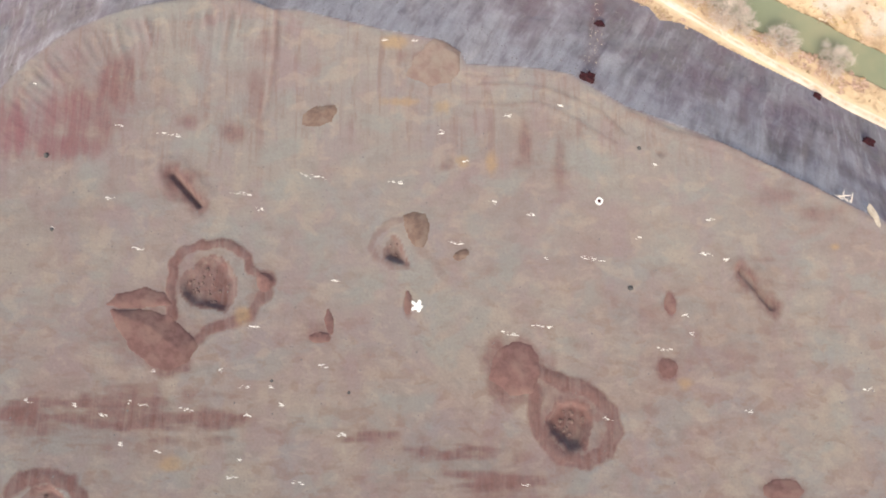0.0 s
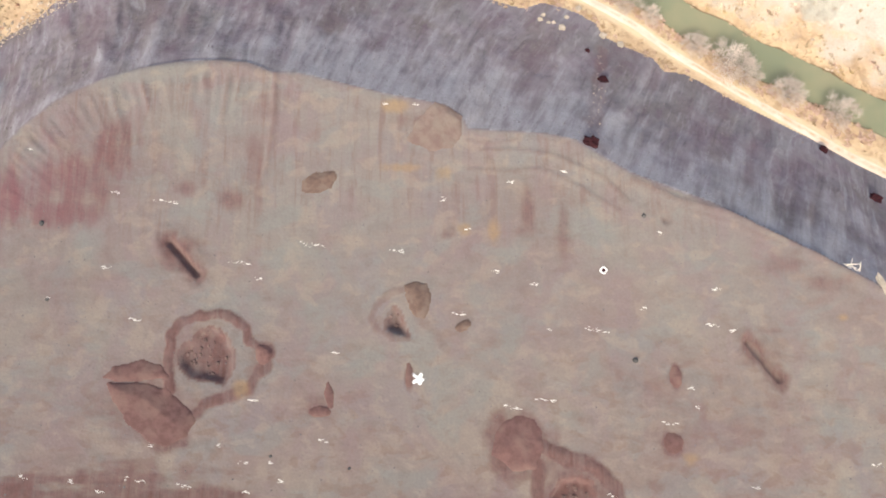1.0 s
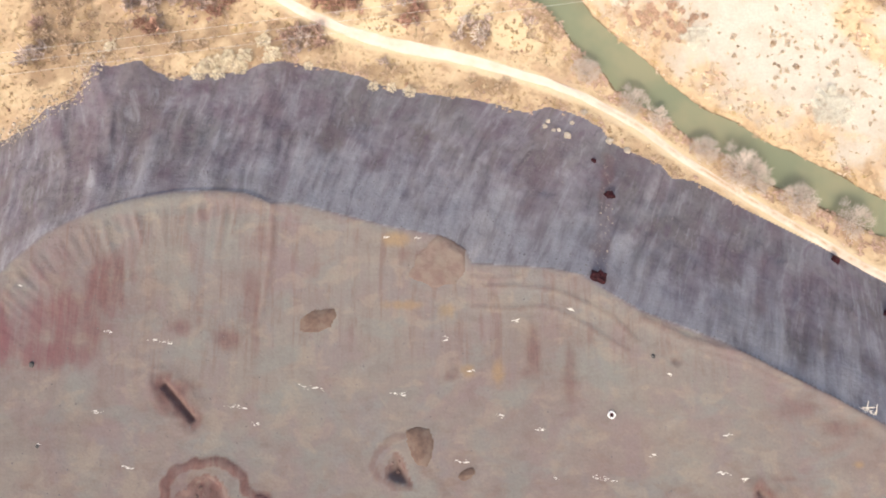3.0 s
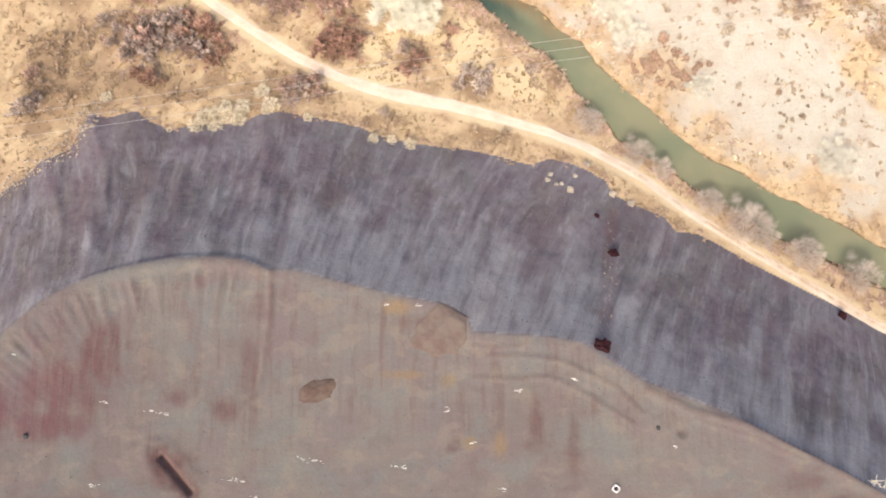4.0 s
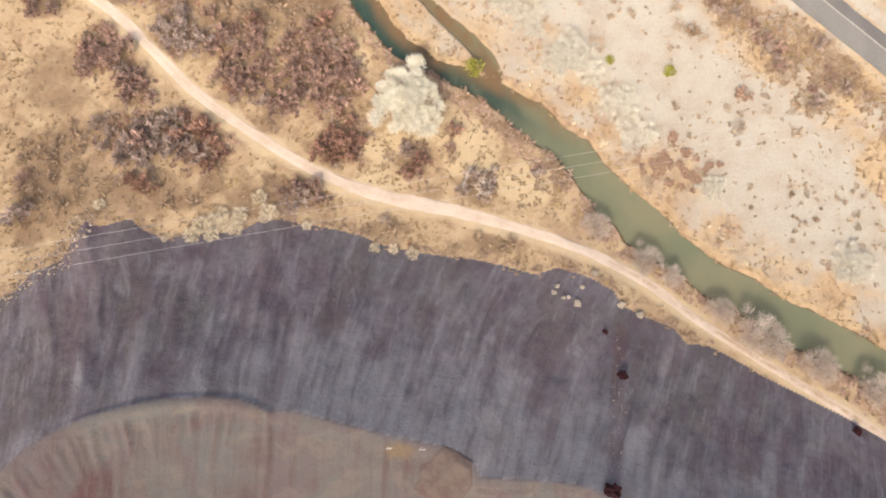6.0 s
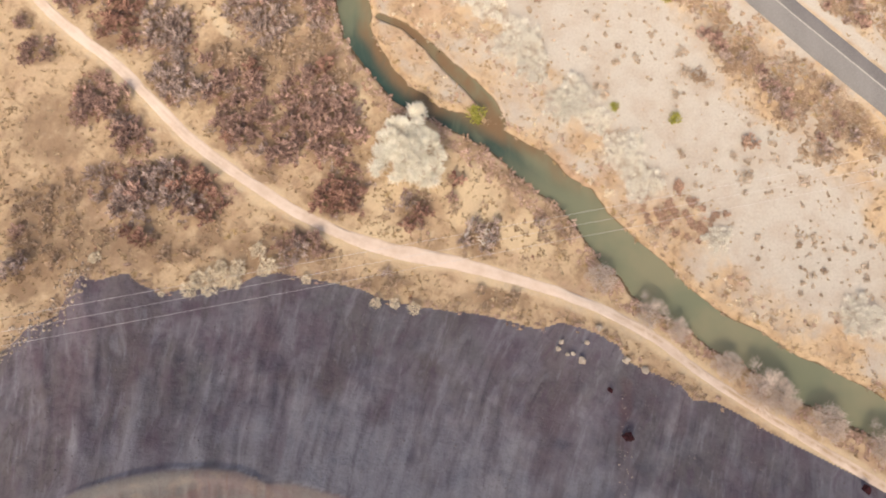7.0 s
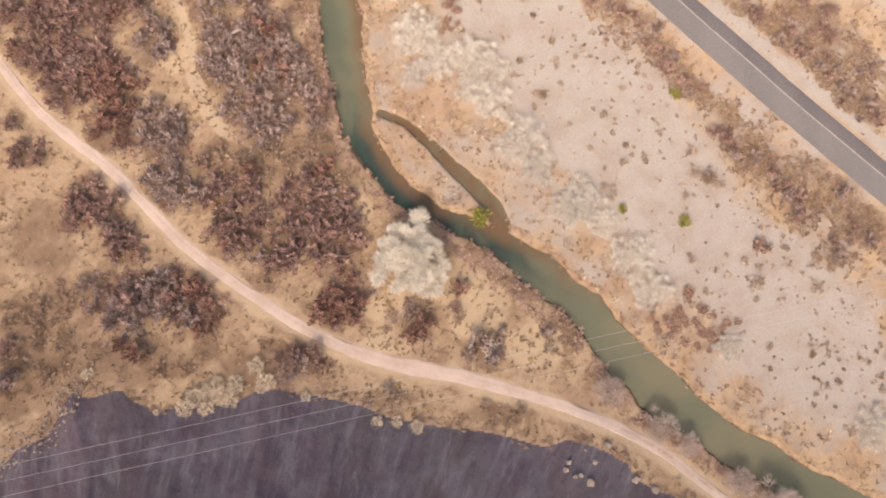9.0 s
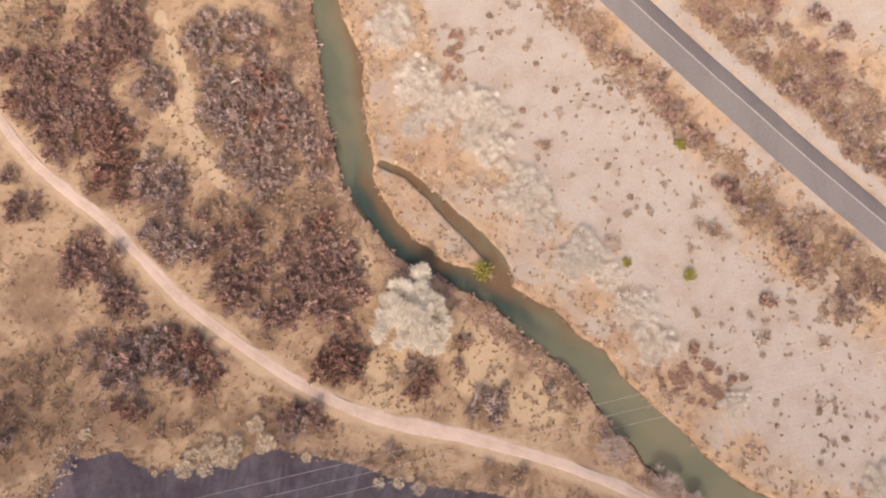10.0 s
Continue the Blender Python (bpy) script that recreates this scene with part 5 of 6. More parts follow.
def branch_pile(cx, cy, r, n, seed, material, label, name="branch_pile"):
    g = np.random.default_rng(seed)
    top = new(name)
    z = at(cx, cy)
    top.location = (cx, cy, z)
    for k in range(n):
        verts, faces = [], []
        a = g.uniform(0, math.pi)
        p = np.array((g.normal() * r * 0.4, g.normal() * r * 0.4, 0.1 + 0.05 * k / n * r))
        d = np.array((math.cos(a), math.sin(a), g.uniform(-0.05, 0.15))) * g.uniform(0.4, 1.0) * r
        w = g.uniform(0.09, 0.17)
        tube(verts, faces, (p - d, p + (0, 0, 0.08), p + d), (w, w * 0.8, w * 0.4))
        new("branch", mesh("branch", verts, faces, material)).parent = top
    return tagged(top, label, "branch pile")


branch_pile(72.6, 33.2, 1.7, 9, 5, M_DEADWOOD, "scattered bleached branches at the dump's upper edge")
branch_pile(6.9, 117.0, 2.6, 16, 6, M_DEADWOOD, "heap of pale driftwood branches among brush")


def log(x0, y0, x1, y1, r, label):
    verts, faces = [], []
    g = np.random.default_rng(int(abs(x0) * 10))
    a, b = Vector((x0, y0, at(x0, y0) + r)), Vector((x1, y1, at(x1, y1) + r))
    pts = [tuple(a.lerp(b, t) - a + Vector((g.normal() * 0.06, g.normal() * 0.06, 0.02))) for t in (0, 0.25, 0.5, 0.75, 1)]
    tube(verts, faces, pts, (r, r * 0.95, r * 0.85, r * 0.7, r * 0.45), 8)
    mid = Vector(pts[2])
    tube(verts, faces, (tuple(mid), tuple(mid + Vector((0.5, 0.3, 0.3))), tuple(mid + Vector((0.9, 0.7, 0.4)))), (r * 0.5, r * 0.3, r * 0.12), 6)
    ob = new("log", mesh("log", verts, faces, M_DEADWOOD, True))
    ob.location = a
    return tagged(ob, label, "log")


log(2.8, 116.6, 4.5, 121.3, 0.40, "bleached fallen log beside a driftwood heap")
log(-50.4, 187.0, -47.0, 188.7, 0.38, "bleached fallen log among grey brush")

# -- power line: three sagging conductors, carried on far supports out of sight --
power_line = tagged(new("power_line"), "three bare metal power cables hung over the valley", "power line")
for k, (y0, z0) in enumerate(((112.9, -5.6), (110.5, -5.0), (108.1, -4.8))):
    xs = np.linspace(-260, 420, 110)
    pts = [(xx, y0 + 0.2075 * xx, z0 - 0.137 * xx + 0.00035 * xx * max(xx - 30, 0) + 0.00002 * xx * xx) for xx in xs]
    verts, faces = [], []
    tube(verts, faces, pts, [0.024] * len(pts), 6)
    new("cable", mesh("cable", verts, faces, M_CABLE, True)).parent = power_line

# -- brush --
BRUSH = {"purple": BRUSH_PURPLE, "red": BRUSH_RED, "grey": BRUSH_GREY, "brown": BRUSH_BROWN, "east": BRUSH_EAST}
LOOKS = {
    "purple": ("leafless mauve-brown salt cedar shrub in a dense thicket", "shrub"),
    "red": ("russet-brown leafless shrub in a dense thicket", "shrub"),
    "grey": ("leafless grey twiggy shrub in a dense thicket", "shrub"),
    "brown": ("low tan-brown brush among dry grass", "brush"),
}
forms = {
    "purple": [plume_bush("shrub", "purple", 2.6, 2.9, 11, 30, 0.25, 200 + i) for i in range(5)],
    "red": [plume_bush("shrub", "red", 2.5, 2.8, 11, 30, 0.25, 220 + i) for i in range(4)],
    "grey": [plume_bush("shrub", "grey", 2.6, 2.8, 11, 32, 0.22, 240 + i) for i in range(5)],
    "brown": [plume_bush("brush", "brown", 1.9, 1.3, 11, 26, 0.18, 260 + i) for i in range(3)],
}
outlying = {"purple": [], "red": [], "grey": [], "brown": []}
for kind, spots in BRUSH.items():
    for j, (cx, cy, rx, ry) in enumerate(spots):
        wide = 1.8 if kind != "brown" else 1.9
        n = max(3 if kind == "east" else 2, int(rx * ry / (wide * wide) * 0.95 + 0.5))
        for k in range(n):
            a, q = 2.399963 * k + j, math.sqrt((k + 0.5) / n)
            x = cx + rx * q * math.cos(a) + rng.normal() * 0.5
            y = cy + ry * q * math.sin(a) + rng.normal() * 0.5
            if sample(SOIL["wet"], x, y) > 0.15 or near(np.array([x]), np.array([y]), track_line)[0][0] < 2.8 or near(np.array([x]), np.array([y]), highway_line)[0][0] < 6.2:
                continue
            sort = kind
            if kind == "east":
                sort = ("brown", "purple", "purple", "grey")[int(rng.integers(4))]
            elif rng.uniform() < 0.16:
                sort = ("purple", "grey", "red", "brown")[int(rng.integers(4))]
            label, cat = LOOKS[sort]
            s0 = rng.uniform(0.6, 1.15) * (0.75 if kind == "east" else 1)
            m = spin(x, y, at(x, y) - 0.05, s0, rng.uniform(0, 6.28), s0 * rng.uniform(0.8, 1.15))
            form = forms[sort][int(rng.integers(len(forms[sort])))]
            if y > 196 or x < -86 or (x > 60 and y > 185):
                outlying[sort].append((form[1][1], m))
            else:
                place("brush" if sort == "brown" else "shrub", form, m, label, cat, "brush thickets")
for sort, crowns in outlying.items():
    v, f, tones, base = [], [], [], 0
    for me, m in crowns:
        co = np.empty(len(me.vertices) * 3)
        me.vertices.foreach_get("co", co)
        r = np.array(m)
        v.append(co.reshape(-1, 3) @ r[:3, :3].T + r[:3, 3])
        f.append(np.arange(len(me.vertices)).reshape(-1, 4) + base)
        base += len(me.vertices)
        col = np.empty(len(me.vertices) * 4)
        me.attributes["tone"].data.foreach_get("color", col)
        tones.append(col[::4])
    ob = new("outlying_thicket", mesh("outlying_thicket", np.vstack(v), np.vstack(f), M_TWIG[sort], False, np.concatenate(tones)))
    tagged(ob, "dense leafless " + {"purple": "mauve-brown", "red": "russet", "grey": "grey", "brown": "tan"}[sort] + " thicket farther out in the valley", "thicket", kind="stuff")
# -- pale trees --
def spray_tree(name, radius, height, sprays, per, spread, width, seed, bark, low=0.45):
    """A leafless crown: many upright sprays of hair-fine twigs on limbs, thin enough to see the ground between them."""
    g = np.random.default_rng(seed)
    tv, tf, parts = [], [], []
    lump = g.uniform(0, 6.28, 3)
    for k in range(sprays):
        a = 2.399963 * k + g.uniform(-0.35, 0.35)
        q = math.sqrt((k + 0.4) / sprays)
        reach = radius * (1 + 0.13 * math.sin(3 * a + lump[0]) + 0.10 * math.sin(5 * a + lump[1]))
        c = np.array((reach * 0.86 * q * math.cos(a), reach * 0.86 * q * math.sin(a), height * (1 - 0.5 * q * q) * g.uniform(low, 0.85)))
        if k % 2 == 0:
            tube(tv, tf, ((0.04 * c[0], 0.04 * c[1], -0.1), (0.5 * c[0], 0.5 * c[1], 0.55 * c[2]), tuple(c)), (0.025 * height, 0.018 * height, 0.006 * height), 5)
        size = spread * g.uniform(0.7, 1.25)
        lean = np.array((0.6 * q * math.cos(a), 0.6 * q * math.sin(a), 0.35))
        d = lean[None] + g.normal(0, 0.62, (per, 3))
        d[:, 2] = np.abs(d[:, 2])
        d /= np.linalg.norm(d, axis=1)[:, None]
        side = np.cross(d, (0, 0, 1) + g.normal(0, 0.3, (per, 3)))
        side /= np.linalg.norm(side, axis=1)[:, None] + 1e-9
        b = c + d * (size * g.uniform(0, 0.55, per))[:, None] + g.normal(0, 0.12 * size, (per, 3))
        long, w = (size * g.uniform(0.35, 0.75, per))[:, None], (width * g.uniform(0.6, 1.3, per))[:, None]
        mid = b + d * long * 0.5
        v = np.stack([b, mid + side * w * 0.5, b + d * long, mid - side * w * 0.5], 1).reshape(-1, 3)
        v[:, 2] = np.maximum(v[:, 2], 0.03)
        parts.append((v, np.full(len(v), g.uniform(0, 1))))
    trunk = ("trunk", mesh(name + "_trunk", tv, tf, bark))
    return trunk, parts


def crown_of(name, sprays, kind):
    v, t = np.vstack([p[0] for p in sprays]), np.concatenate([p[1] for p in sprays])
    return mesh(name, v, np.arange(len(v)).reshape(-1, 4), M_TWIG[kind], False, t)


trunk, sprays = spray_tree("cottonwood", 8.2, 6.8, 60, 330, 1.85, 0.10, 300, M_DEADWOOD)
big = [trunk] + [("bough", crown_of("bough", sprays[k::9], "white")) for k in range(9)]
wx, wy = -9.4, 135.2
place("tree", big, Matrix.Translation((wx + 0.2, wy + 0.6, at(wx, wy))) @ Matrix.Diagonal((0.98, 1.15, 1, 1)) @ Matrix.Rotation(0.5, 4, "Z"), "broad whitish leafless cottonwood by the river bend", "tree")
pale_forms = []
for i in range(4):
    trunk, sprays = spray_tree("pale_tree", 4.6, 1.4, 34, 150, 1.3, 0.055, 310 + i, M_DEADWOOD, 0.3)
    pale_forms.append([trunk, ("crown", crown_of("pale_crown", sprays, "pale"))])
for i, (x, y, r) in enumerate(PALE + PALE_B):
    place("tree", pale_forms[i % 4], spin(x, y, at(x, y), r / 4.0, i * 1.3), "pale grey leafless tree on the sandy flat's edge", "tree", "pale trees along the sandy flat")
straw_forms = []
for i in range(2):
    trunk, sprays = spray_tree("straw_bush", 1.0, 0.9, 12, 70, 0.55, 0.05, 280 + i, M_BARK, 0.3)
    straw_forms.append([trunk, ("crown", crown_of("straw_crown", sprays, "cream"))])
for i, (x, y, r) in enumerate(FOOT_BUSHES):
    place("bush", straw_forms[i % 2], spin(x, y, at(x, y), r * 1.1, i * 1.9), "pale straw-coloured rounded bush at the foot of the dump", "bush", "bushes along the dump's foot")

BANK_TREES = [(31.9, 107.8, 2.7), (42.2, 100.9, 2.9), (47.7, 96.8, 2.2), (57.8, 89.2, 2.7), (64.8, 85.2, 3.9), (68.7, 82.2, 3.1), (77.7, 77.6, 3.3), (89.2, 73.4, 3.3)]
bank_forms = []
for i in range(3):
    trunk, sprays = spray_tree("bank_tree", 3.1, 4.4, 18, 110, 1.6, 0.055, 330 + i, M_ASHBARK, 0.4)
    bank_forms.append([trunk, ("crown", crown_of("bank_crown", sprays, "ash"))])
for i, (x, y, r) in enumerate(BANK_TREES):
    place("tree", bank_forms[i % 3], spin(x, y, at(x, y), r / 2.8, i * 2.1), "feathery pale leafless tree on the river bank", "tree", "bank trees")

# -- low bushes on the sandy flat --
def tuft_mesh(name, kind, r, h, n, seed, width=0.16):
    g = np.random.default_rng(seed)
    v, f, tones = [], [], []
    for _ in range(n):
        a, q = g.uniform(0, 6.28), r * math.sqrt(g.uniform(0, 0.7))
        blades(v, f, (q * math.cos(a), q * math.sin(a), h * g.uniform(0.0, 0.5)), 4, h * 0.8, width, 1.0, g, tones)
    return mesh(name, v, f, M_TWIG[kind], False, tones)


sage_meshes = [tuft_mesh("sagebrush", "sage" if i else "umber", 1.0, 0.9, 30, 400 + i) for i in range(6)]
green_mesh = tuft_mesh("green_bush", "green", 1.0, 1.0, 40, 410, 0.2)
russet_mesh = tuft_mesh("russet_bush", "rust", 1.0, 0.7, 40, 411, 0.2)


def low_bush(name, me, x, y, r, label, category, group=""):
    ob = new(name, me)
    ob.matrix_basis = spin(x, y, at(x, y), r, rng.uniform(0, 6.28))
    return tagged(ob, label, category, group)


SAGE = [(19.7, 172.9, 1.2), (32.8, 151.7, 1.1), (66.3, 138.4, 2.2), (64.5, 130.3, 1.7), (77.6, 129.3, 1.4), (52.8, 154.7, 1.5), (55.8, 153.7, 1.8), (37.0, 157.3, 1.0), (41.9, 157.9, 1.0), (62.5, 135.1, 1.0), (34.3, 149.3, 1.2), (51.1, 135.2, 0.8)]
for i, (x, y, r) in enumerate(SAGE):
    low_bush("sagebrush", russet_mesh if i == 2 else sage_meshes[i % 6], x, y, r, "russet low bush on pale sand" if i == 2 else "dull brown sagebrush on pale sand", "bush", "sagebrush on the sand")
for x, y, r in [(50.0, 143.9, 1.3), (49.5, 173.0, 1.2), (5.7, 145.2, 2.0), (36.6, 146.8, 1.0)]:
    low_bush("green_bush", green_mesh, x, y, r, "bright yellow-green bush on dry ground", "bush")
count = 0
while count < 270:
    x, y = rng.uniform(-12, 100), rng.uniform(90, 212)
    if sample(SOIL["sand"], x, y) > 0.75 and inside(np.array([x]), np.array([y]), SAND)[0] and rough(np.array([x]), np.array([y]), 12, 31)[0] > rng.uniform(-0.7, 0.3):
        low_bush("sagebrush", sage_meshes[count % 6], x, y, 0.25 + 0.65 * rng.uniform() ** 2, "dull brown sagebrush on pale sand", "bush", "sagebrush on the sand")
        count += 1
for cx, cy, rx, ry in [(48.1, 124.5, 6.0, 4.2), (52.0, 119.8, 5.3, 3.6), (-0.7, 195.3, 1.9, 5.1)]:
    for k in range(22):
        x, y = cx + rng.normal() * rx * 0.6, cy + rng.normal() * ry * 0.6
        low_bush("russet_bush", russet_mesh, x, y, rng.uniform(0.6, 1.2), "russet low bush on pale sand", "bush", "russet bushes")


# -- dry grass --
def grass(name, n, area, weight, size, label, seed, blade=5):
    g = np.random.default_rng(seed)
    px, py = g.uniform(area[0], area[1], n), g.uniform(area[2], area[3], n)
    pz, soil = sample(GZ, px, py), {key: sample(SOIL[key], px, py) for key in ("sand", "wet")}
    keep = weight(px, py, soil) > g.uniform(0, 1, n)
    px, py, pz = px[keep], py[keep], pz[keep]
    m = len(px)
    s = size * g.uniform(0.5, 1.4, m)
    a = g.uniform(0, 6.28, (m, blade))
    root = np.stack([px, py, pz - 0.03], 1)[:, None, :] + np.concatenate([g.normal(0, 0.25, (m, blade, 2)) * s[:, None, None], np.zeros((m, blade, 1))], 2)
    d = np.stack([np.cos(a), np.sin(a), g.uniform(0.5, 1.6, (m, blade))], 2)
    side = np.stack([-np.sin(a), np.cos(a), a * 0], 2)
    w, ln = 0.22 * s[:, None, None], 0.75 * s[:, None, None]
    v = np.stack([root + side * w, root - side * w, root + d * ln], 2).reshape(-1, 3)
    ob = new(name, mesh(name, v, np.arange(len(v)).reshape(-1, 3), M_TWIG["straw"]))
    return tagged(ob, label, "grass", kind="stuff")


def off_road(x, y):
    return (near(x, y, track_line)[0] > 2.6) & (near(x, y, highway_line)[0] > 5.2)


def west_grass(x, y, soil):
    return inside(x, y, WEST) * ~inside(x, y, DUMP) * off_road(x, y) * (1 - soil["sand"]) * (1 - soil["wet"]) * (0.55 + 0.6 * rough(x, y, 7, 33))


def east_grass(x, y, soil):
    return ~inside(x, y, WEST) * ~inside(x, y, RIVER) * off_road(x, y) * (1 - 0.9 * soil["sand"]) * (1 - soil["wet"]) * (0.5 + 0.6 * rough(x, y, 7, 34))


grass("valley_grass", 30000, (-112, 100, 60, 216), west_grass, 0.62, "dry straw-coloured grass tufts over the valley floor", 3)
grass("east_grass", 24000, (-40, 112, 60, 216), east_grass, 0.55, "dry straw-coloured grass along the far bank and road", 4)


# -- low scrub between the thickets --
def scrub(kind, n, area, weight, low, high, label, seed):
    g = np.random.default_rng(seed)
    px, py = g.uniform(area[0], area[1], n), g.uniform(area[2], area[3], n)
    soil = {key: sample(SOIL[key], px, py) for key in ("sand", "wet")}
    keep = weight(px, py, soil) > g.uniform(0, 1, n)
    x, y = px[keep], py[keep]
    z = sample(GZ, x, y)
    m, per, arms = len(x), 7, 9
    r = low + (high - low) * g.uniform(0, 1, m) ** 2
    a, q = g.uniform(0, 6.28, (m, per)), r[:, None] * np.sqrt(g.uniform(0, 1, (m, per)))
    c = np.stack([x[:, None] + q * np.cos(a), y[:, None] + q * np.sin(a), np.repeat((z + 0.1 * r)[:, None], per, 1)], 2)[:, :, None, :]
    d = g.normal(size=(m, per, arms, 3))
    d[..., 2] = 0.45 * np.abs(d[..., 2])
    d /= np.linalg.norm(d, axis=3, keepdims=True)
    side = np.cross(d, g.normal(size=(m, per, arms, 3)))
    side /= np.linalg.norm(side, axis=3, keepdims=True) + 1e-9
    ln = ((0.45 * r + 0.2)[:, None, None] * g.uniform(0.55, 1.15, (m, per, arms)))[..., None]
    w = ((0.10 + 0.08 * r)[:, None, None] * g.uniform(0.6, 1.2, (m, per, arms)))[..., None]
    mid = c + d * ln * 0.5
    v = np.stack([c + d * ln * 0.05, mid + side * w * 0.5, c + d * ln, mid - side * w * 0.5], 3).reshape(-1, 3)
    f = np.arange(len(v)).reshape(-1, 4)
    tones = np.repeat(g.uniform(0, 1, m * per), arms * 4)
    ob = new(kind + "_scrub", mesh("scrub", v, f, M_TWIG[kind], False, tones))
    return tagged(ob, label, "scrub", kind="stuff")


def west_scrub(x, y, soil):
    return west_grass(x, y, soil) * (0.35 + 0.9 * rough(x, y, 16, 37))


def east_scrub(x, y, soil):
    return east_grass(x, y, soil) * (0.6 + 0.6 * rough(x, y, 11, 38))


scrub("brown", 1700, (-110, 95, 62, 214), west_scrub, 0.4, 1.3, "low tan scrub dotted over the dry valley", 21)
scrub("red", 200, (-110, 95, 62, 214), west_scrub, 0.4, 1.2, "low russet scrub dotted over the dry valley", 22)
scrub("olive", 900, (-110, 95, 62, 214), west_scrub, 0.3, 1.0, "low olive-yellow scrub dotted over the dry valley", 23)
scrub("sage", 1600, (-40, 110, 64, 214), east_scrub, 0.4, 1.3, "low dull brown scrub along the far bank and road", 24)


def thickets(x, y):
    """How close a place is to a thicket, from 0 to 1."""
    w = np.zeros(x.shape)
    for spots in (BRUSH_PURPLE, BRUSH_RED, BRUSH_GREY):
        for cx, cy, rx, ry in spots:
            w = np.maximum(w, 1 - smooth(0.7, 1.6, np.hypot((x - cx) / rx, (y - cy) / ry)))
    return w


def under_scrub(x, y, soil):
    return thickets(x, y) * (1 - soil["wet"]) * (near(x, y, track_line)[0] > 3.2) * (1 - 0.8 * soil["sand"]) * ~inside(x, y, DUMP)


def foot_scrub(x, y, soil):
    d = near(x, y, toe_line)[0]
    return (1 - smooth(0.4, 2.6, d + 1.5 * rough(x, y, 4, 45))) * (near(x, y, track_line)[0] > 2.6) * (x > -84) * np.where(inside(x, y, DUMP), 0.15 * (d < 1.2), 1.0)


scrub("purple", 1500, (-104, 0, 108, 214), under_scrub, 0.5, 1.5, "mauve-brown undergrowth round the thickets", 31)
scrub("grey", 1300, (-104, 0, 108, 214), under_scrub, 0.5, 1.5, "grey twiggy undergrowth round the thickets", 32)
scrub("red", 800, (-104, 0, 108, 214), under_scrub, 0.5, 1.3, "russet undergrowth round the thickets", 33)
scrub("brown", 5000, (-90, 96, 56, 112), foot_scrub, 0.3, 1.0, "tan scrub fringing the dump's foot", 34)
scrub("rose", 2600, (-90, 96, 56, 112), foot_scrub, 0.3, 0.8, "rose-tan scrub fringing the dump's foot", 35)


def road_scrub(x, y, soil):
    w = np.zeros(x.shape)
    for cx, cy, rx, ry in BRUSH_EAST:
        w = np.maximum(w, 1 - smooth(0.6, 1.8, np.hypot((x - cx) / rx, (y - cy) / ry)))
    return w * (near(x, y, highway_line)[0] > 6)


scrub("brown", 2600, (22, 104, 128, 214), road_scrub, 0.5, 1.5, "tan-brown scrub beside the asphalt road", 36)
scrub("sage", 1500, (22, 104, 128, 214), road_scrub, 0.4, 1.2, "dull brown scrub beside the asphalt road", 37)


def west_bank(x, y, soil):
    d = near(x, y, bank_w)[0]
    return (1 - smooth(1.5 + smooth(-2, 8, x), 5.5 + 2.5 * smooth(-2, 8, x), d + 2.5 * rough(x, y, 6, 48))) * ~inside(x, y, RIVER) * inside(x, y, WEST) * (near(x, y, track_line)[0] > 2.6)


def east_bank(x, y, soil):
    d = near(x, y, bank_e)[0]
    return (1 - smooth(0.4, 3.0, d + 2.0 * rough(x, y, 5, 49))) * ~inside(x, y, RIVER) * ~inside(x, y, WEST)


scrub("rose", 8000, (-40, 98, 66, 214), west_bank, 0.5, 1.4, "rose-tan brush crowding the near river bank", 38)
scrub("rust", 3000, (-40, 98, 66, 214), west_bank, 0.3, 0.9, "rusty brush crowding the near river bank", 39)
scrub("brown", 5200, (-40, 98, 74, 214), east_bank, 0.3, 0.8, "tan brush overhanging the far river bank", 40)


def umber_scrub(x, y, soil):
    w = np.zeros(x.shape)
    for cx, cy, rx, ry in UMBER:
        w = np.maximum(w, 1 - smooth(0.4, 1.6, np.hypot((x - cx) / rx, (y - cy) / ry)))
    for cx, cy, rx, ry in BRUSH_BROWN:
        w = np.maximum(w, 0.45 * (1 - smooth(0.4, 1.4, np.hypot((x - cx) / rx, (y - cy) / ry))))
    return w * (1 - soil["wet"]) * (near(x, y, track_line)[0] > 2.8) * ~inside(x, y, DUMP) * smooth(-0.4, 0.3, rough(x, y, 3, 60))


def verge_scrub(x, y, soil):
    return road_scrub(x, y, soil) * smooth(-0.5, 0.3, rough(x, y, 3, 61))


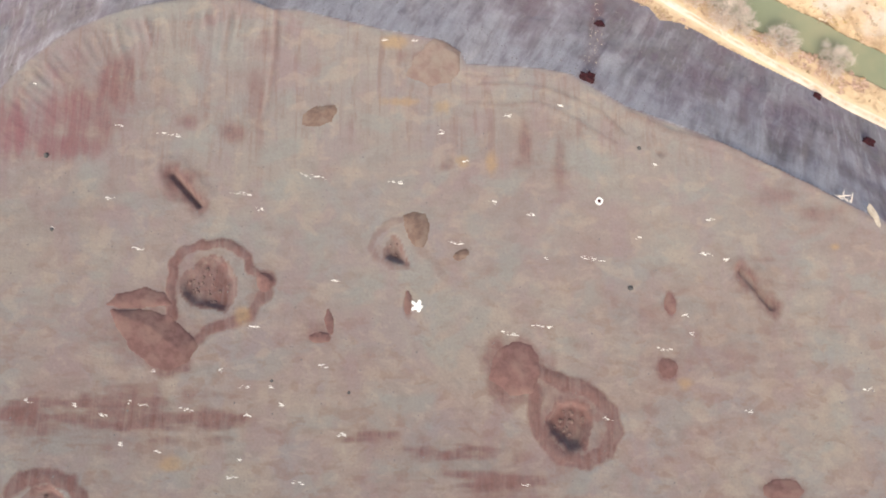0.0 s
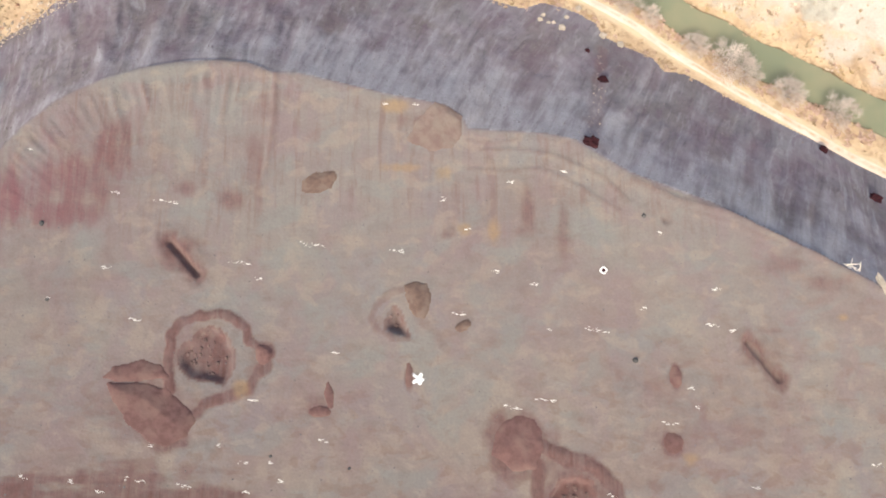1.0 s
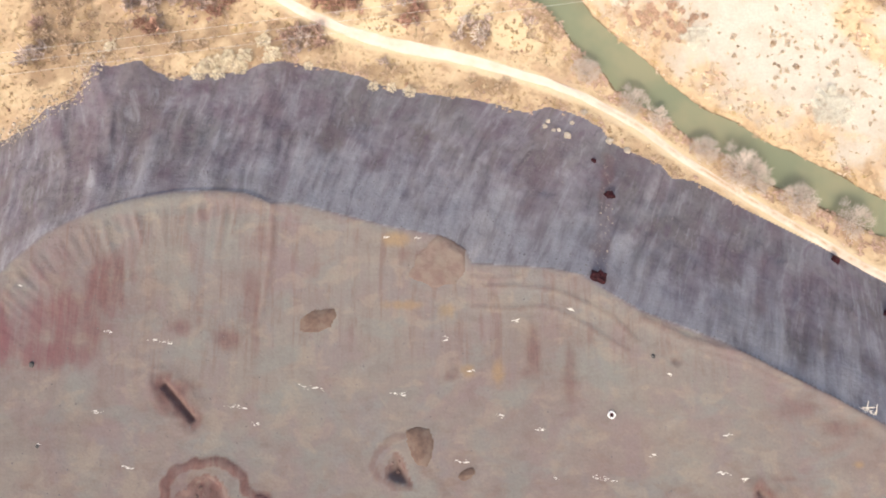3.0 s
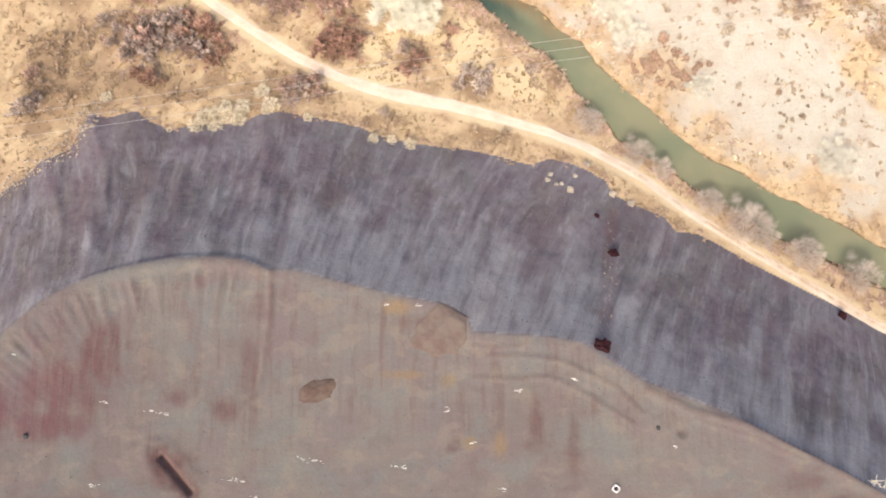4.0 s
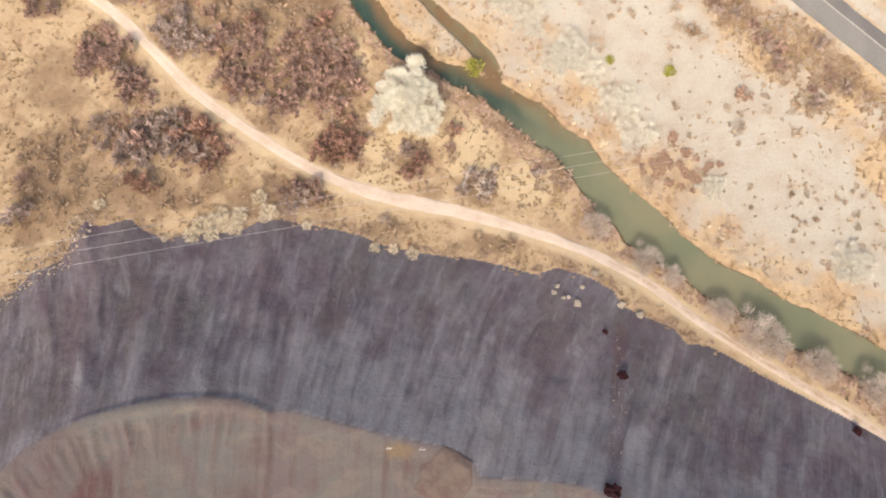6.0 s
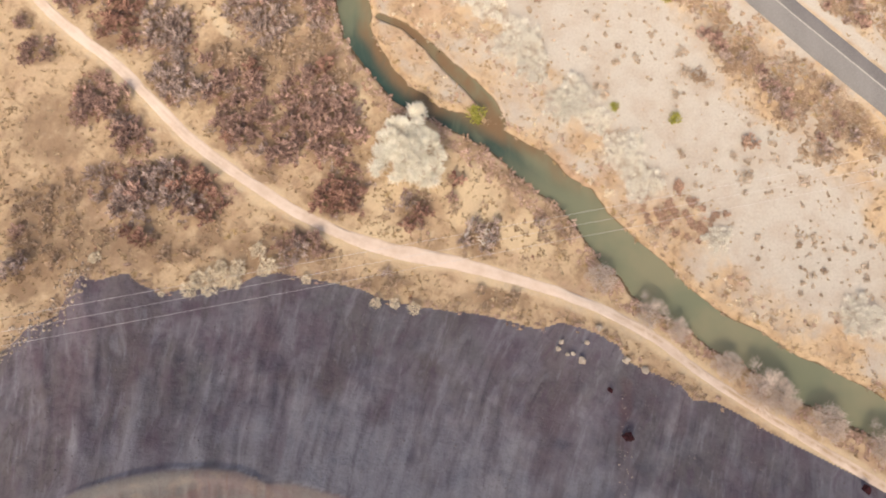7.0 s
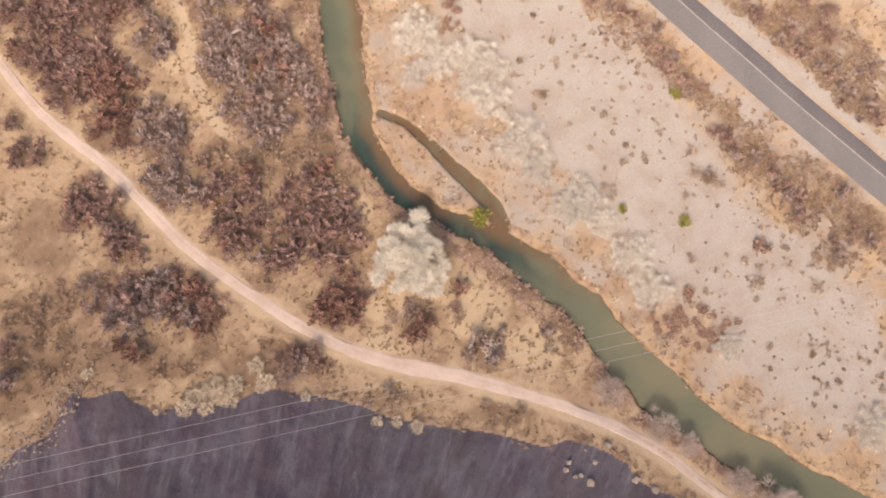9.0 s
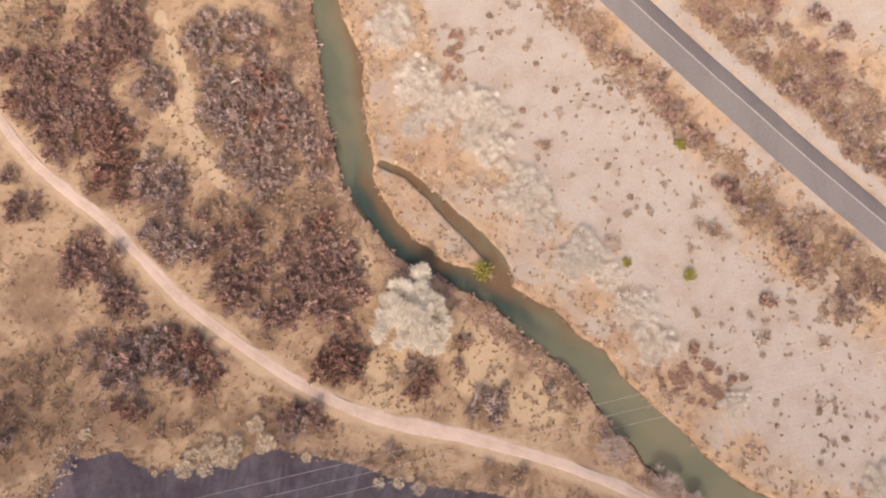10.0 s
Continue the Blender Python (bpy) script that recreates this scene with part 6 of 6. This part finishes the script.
scrub("umber", 6500, (-96, 30, 100, 212), umber_scrub, 0.4, 1.2, "dull dark brown scrub in patches over the valley", 61)
scrub("umber", 2600, (22, 104, 128, 214), verge_scrub, 0.5, 1.3, "dull dark brown scrub beside the asphalt road", 62)


def belt_scrub(x, y, soil):
    return road_belt(x, y, near(x, y, highway_line)[0])


def sand_scrub(x, y, soil):
    return (soil["sand"] > 0.7) * inside(x, y, SAND) * smooth(-0.3, 0.5, rough(x, y, 9, 67, 3)) * 0.8


scrub("brown", 3000, (5, 112, 108, 214), belt_scrub, 0.5, 1.4, "tan brush in a belt along the asphalt road", 71)
scrub("umber", 5600, (5, 112, 108, 214), belt_scrub, 0.4, 1.3, "dark brown brush in a belt along the asphalt road", 72)
scrub("grey", 1500, (5, 112, 108, 214), belt_scrub, 0.5, 1.3, "grey twiggy brush in a belt along the asphalt road", 73)
scrub("olive", 900, (5, 112, 108, 214), belt_scrub, 0.4, 1.0, "olive-yellow brush in a belt along the asphalt road", 74)
scrub("sage", 1100, (-12, 100, 92, 212), sand_scrub, 0.15, 0.5, "small brown tufts dotted over the pale sand", 75)


def strip_scrub(x, y, soil):
    """Low growth on the strip between the river and the open sand."""
    d = near(x, y, bank_e)[0]
    return ~inside(x, y, WEST) * ~inside(x, y, RIVER) * ~inside(x, y, SAND) * (d > 1.5) * (d < 34) * (1 - soil["wet"]) * off_road(x, y) * (x + y < 232) * smooth(-0.35, 0.45, rough(x, y, 5, 69, 3)) * 0.7


scrub("sage", 4200, (-30, 100, 78, 212), strip_scrub, 0.3, 1.0, "dull brown scrub between the river and the sand", 81)
scrub("rose", 2600, (-30, 100, 78, 212), strip_scrub, 0.3, 0.9, "rose-tan scrub between the river and the sand", 82)
scrub("cream", 2600, (-30, 100, 78, 212), strip_scrub, 0.3, 0.9, "straw-coloured scrub between the river and the sand", 83)
scrub("olive", 2600, (-40, 98, 74, 214), east_bank, 0.25, 0.7, "straw-yellow tufts along the far river bank", 84)
scrub("umber", 1200, (-40, 98, 74, 214), east_bank, 0.2, 0.5, "dark brown tufts along the far river bank", 85)
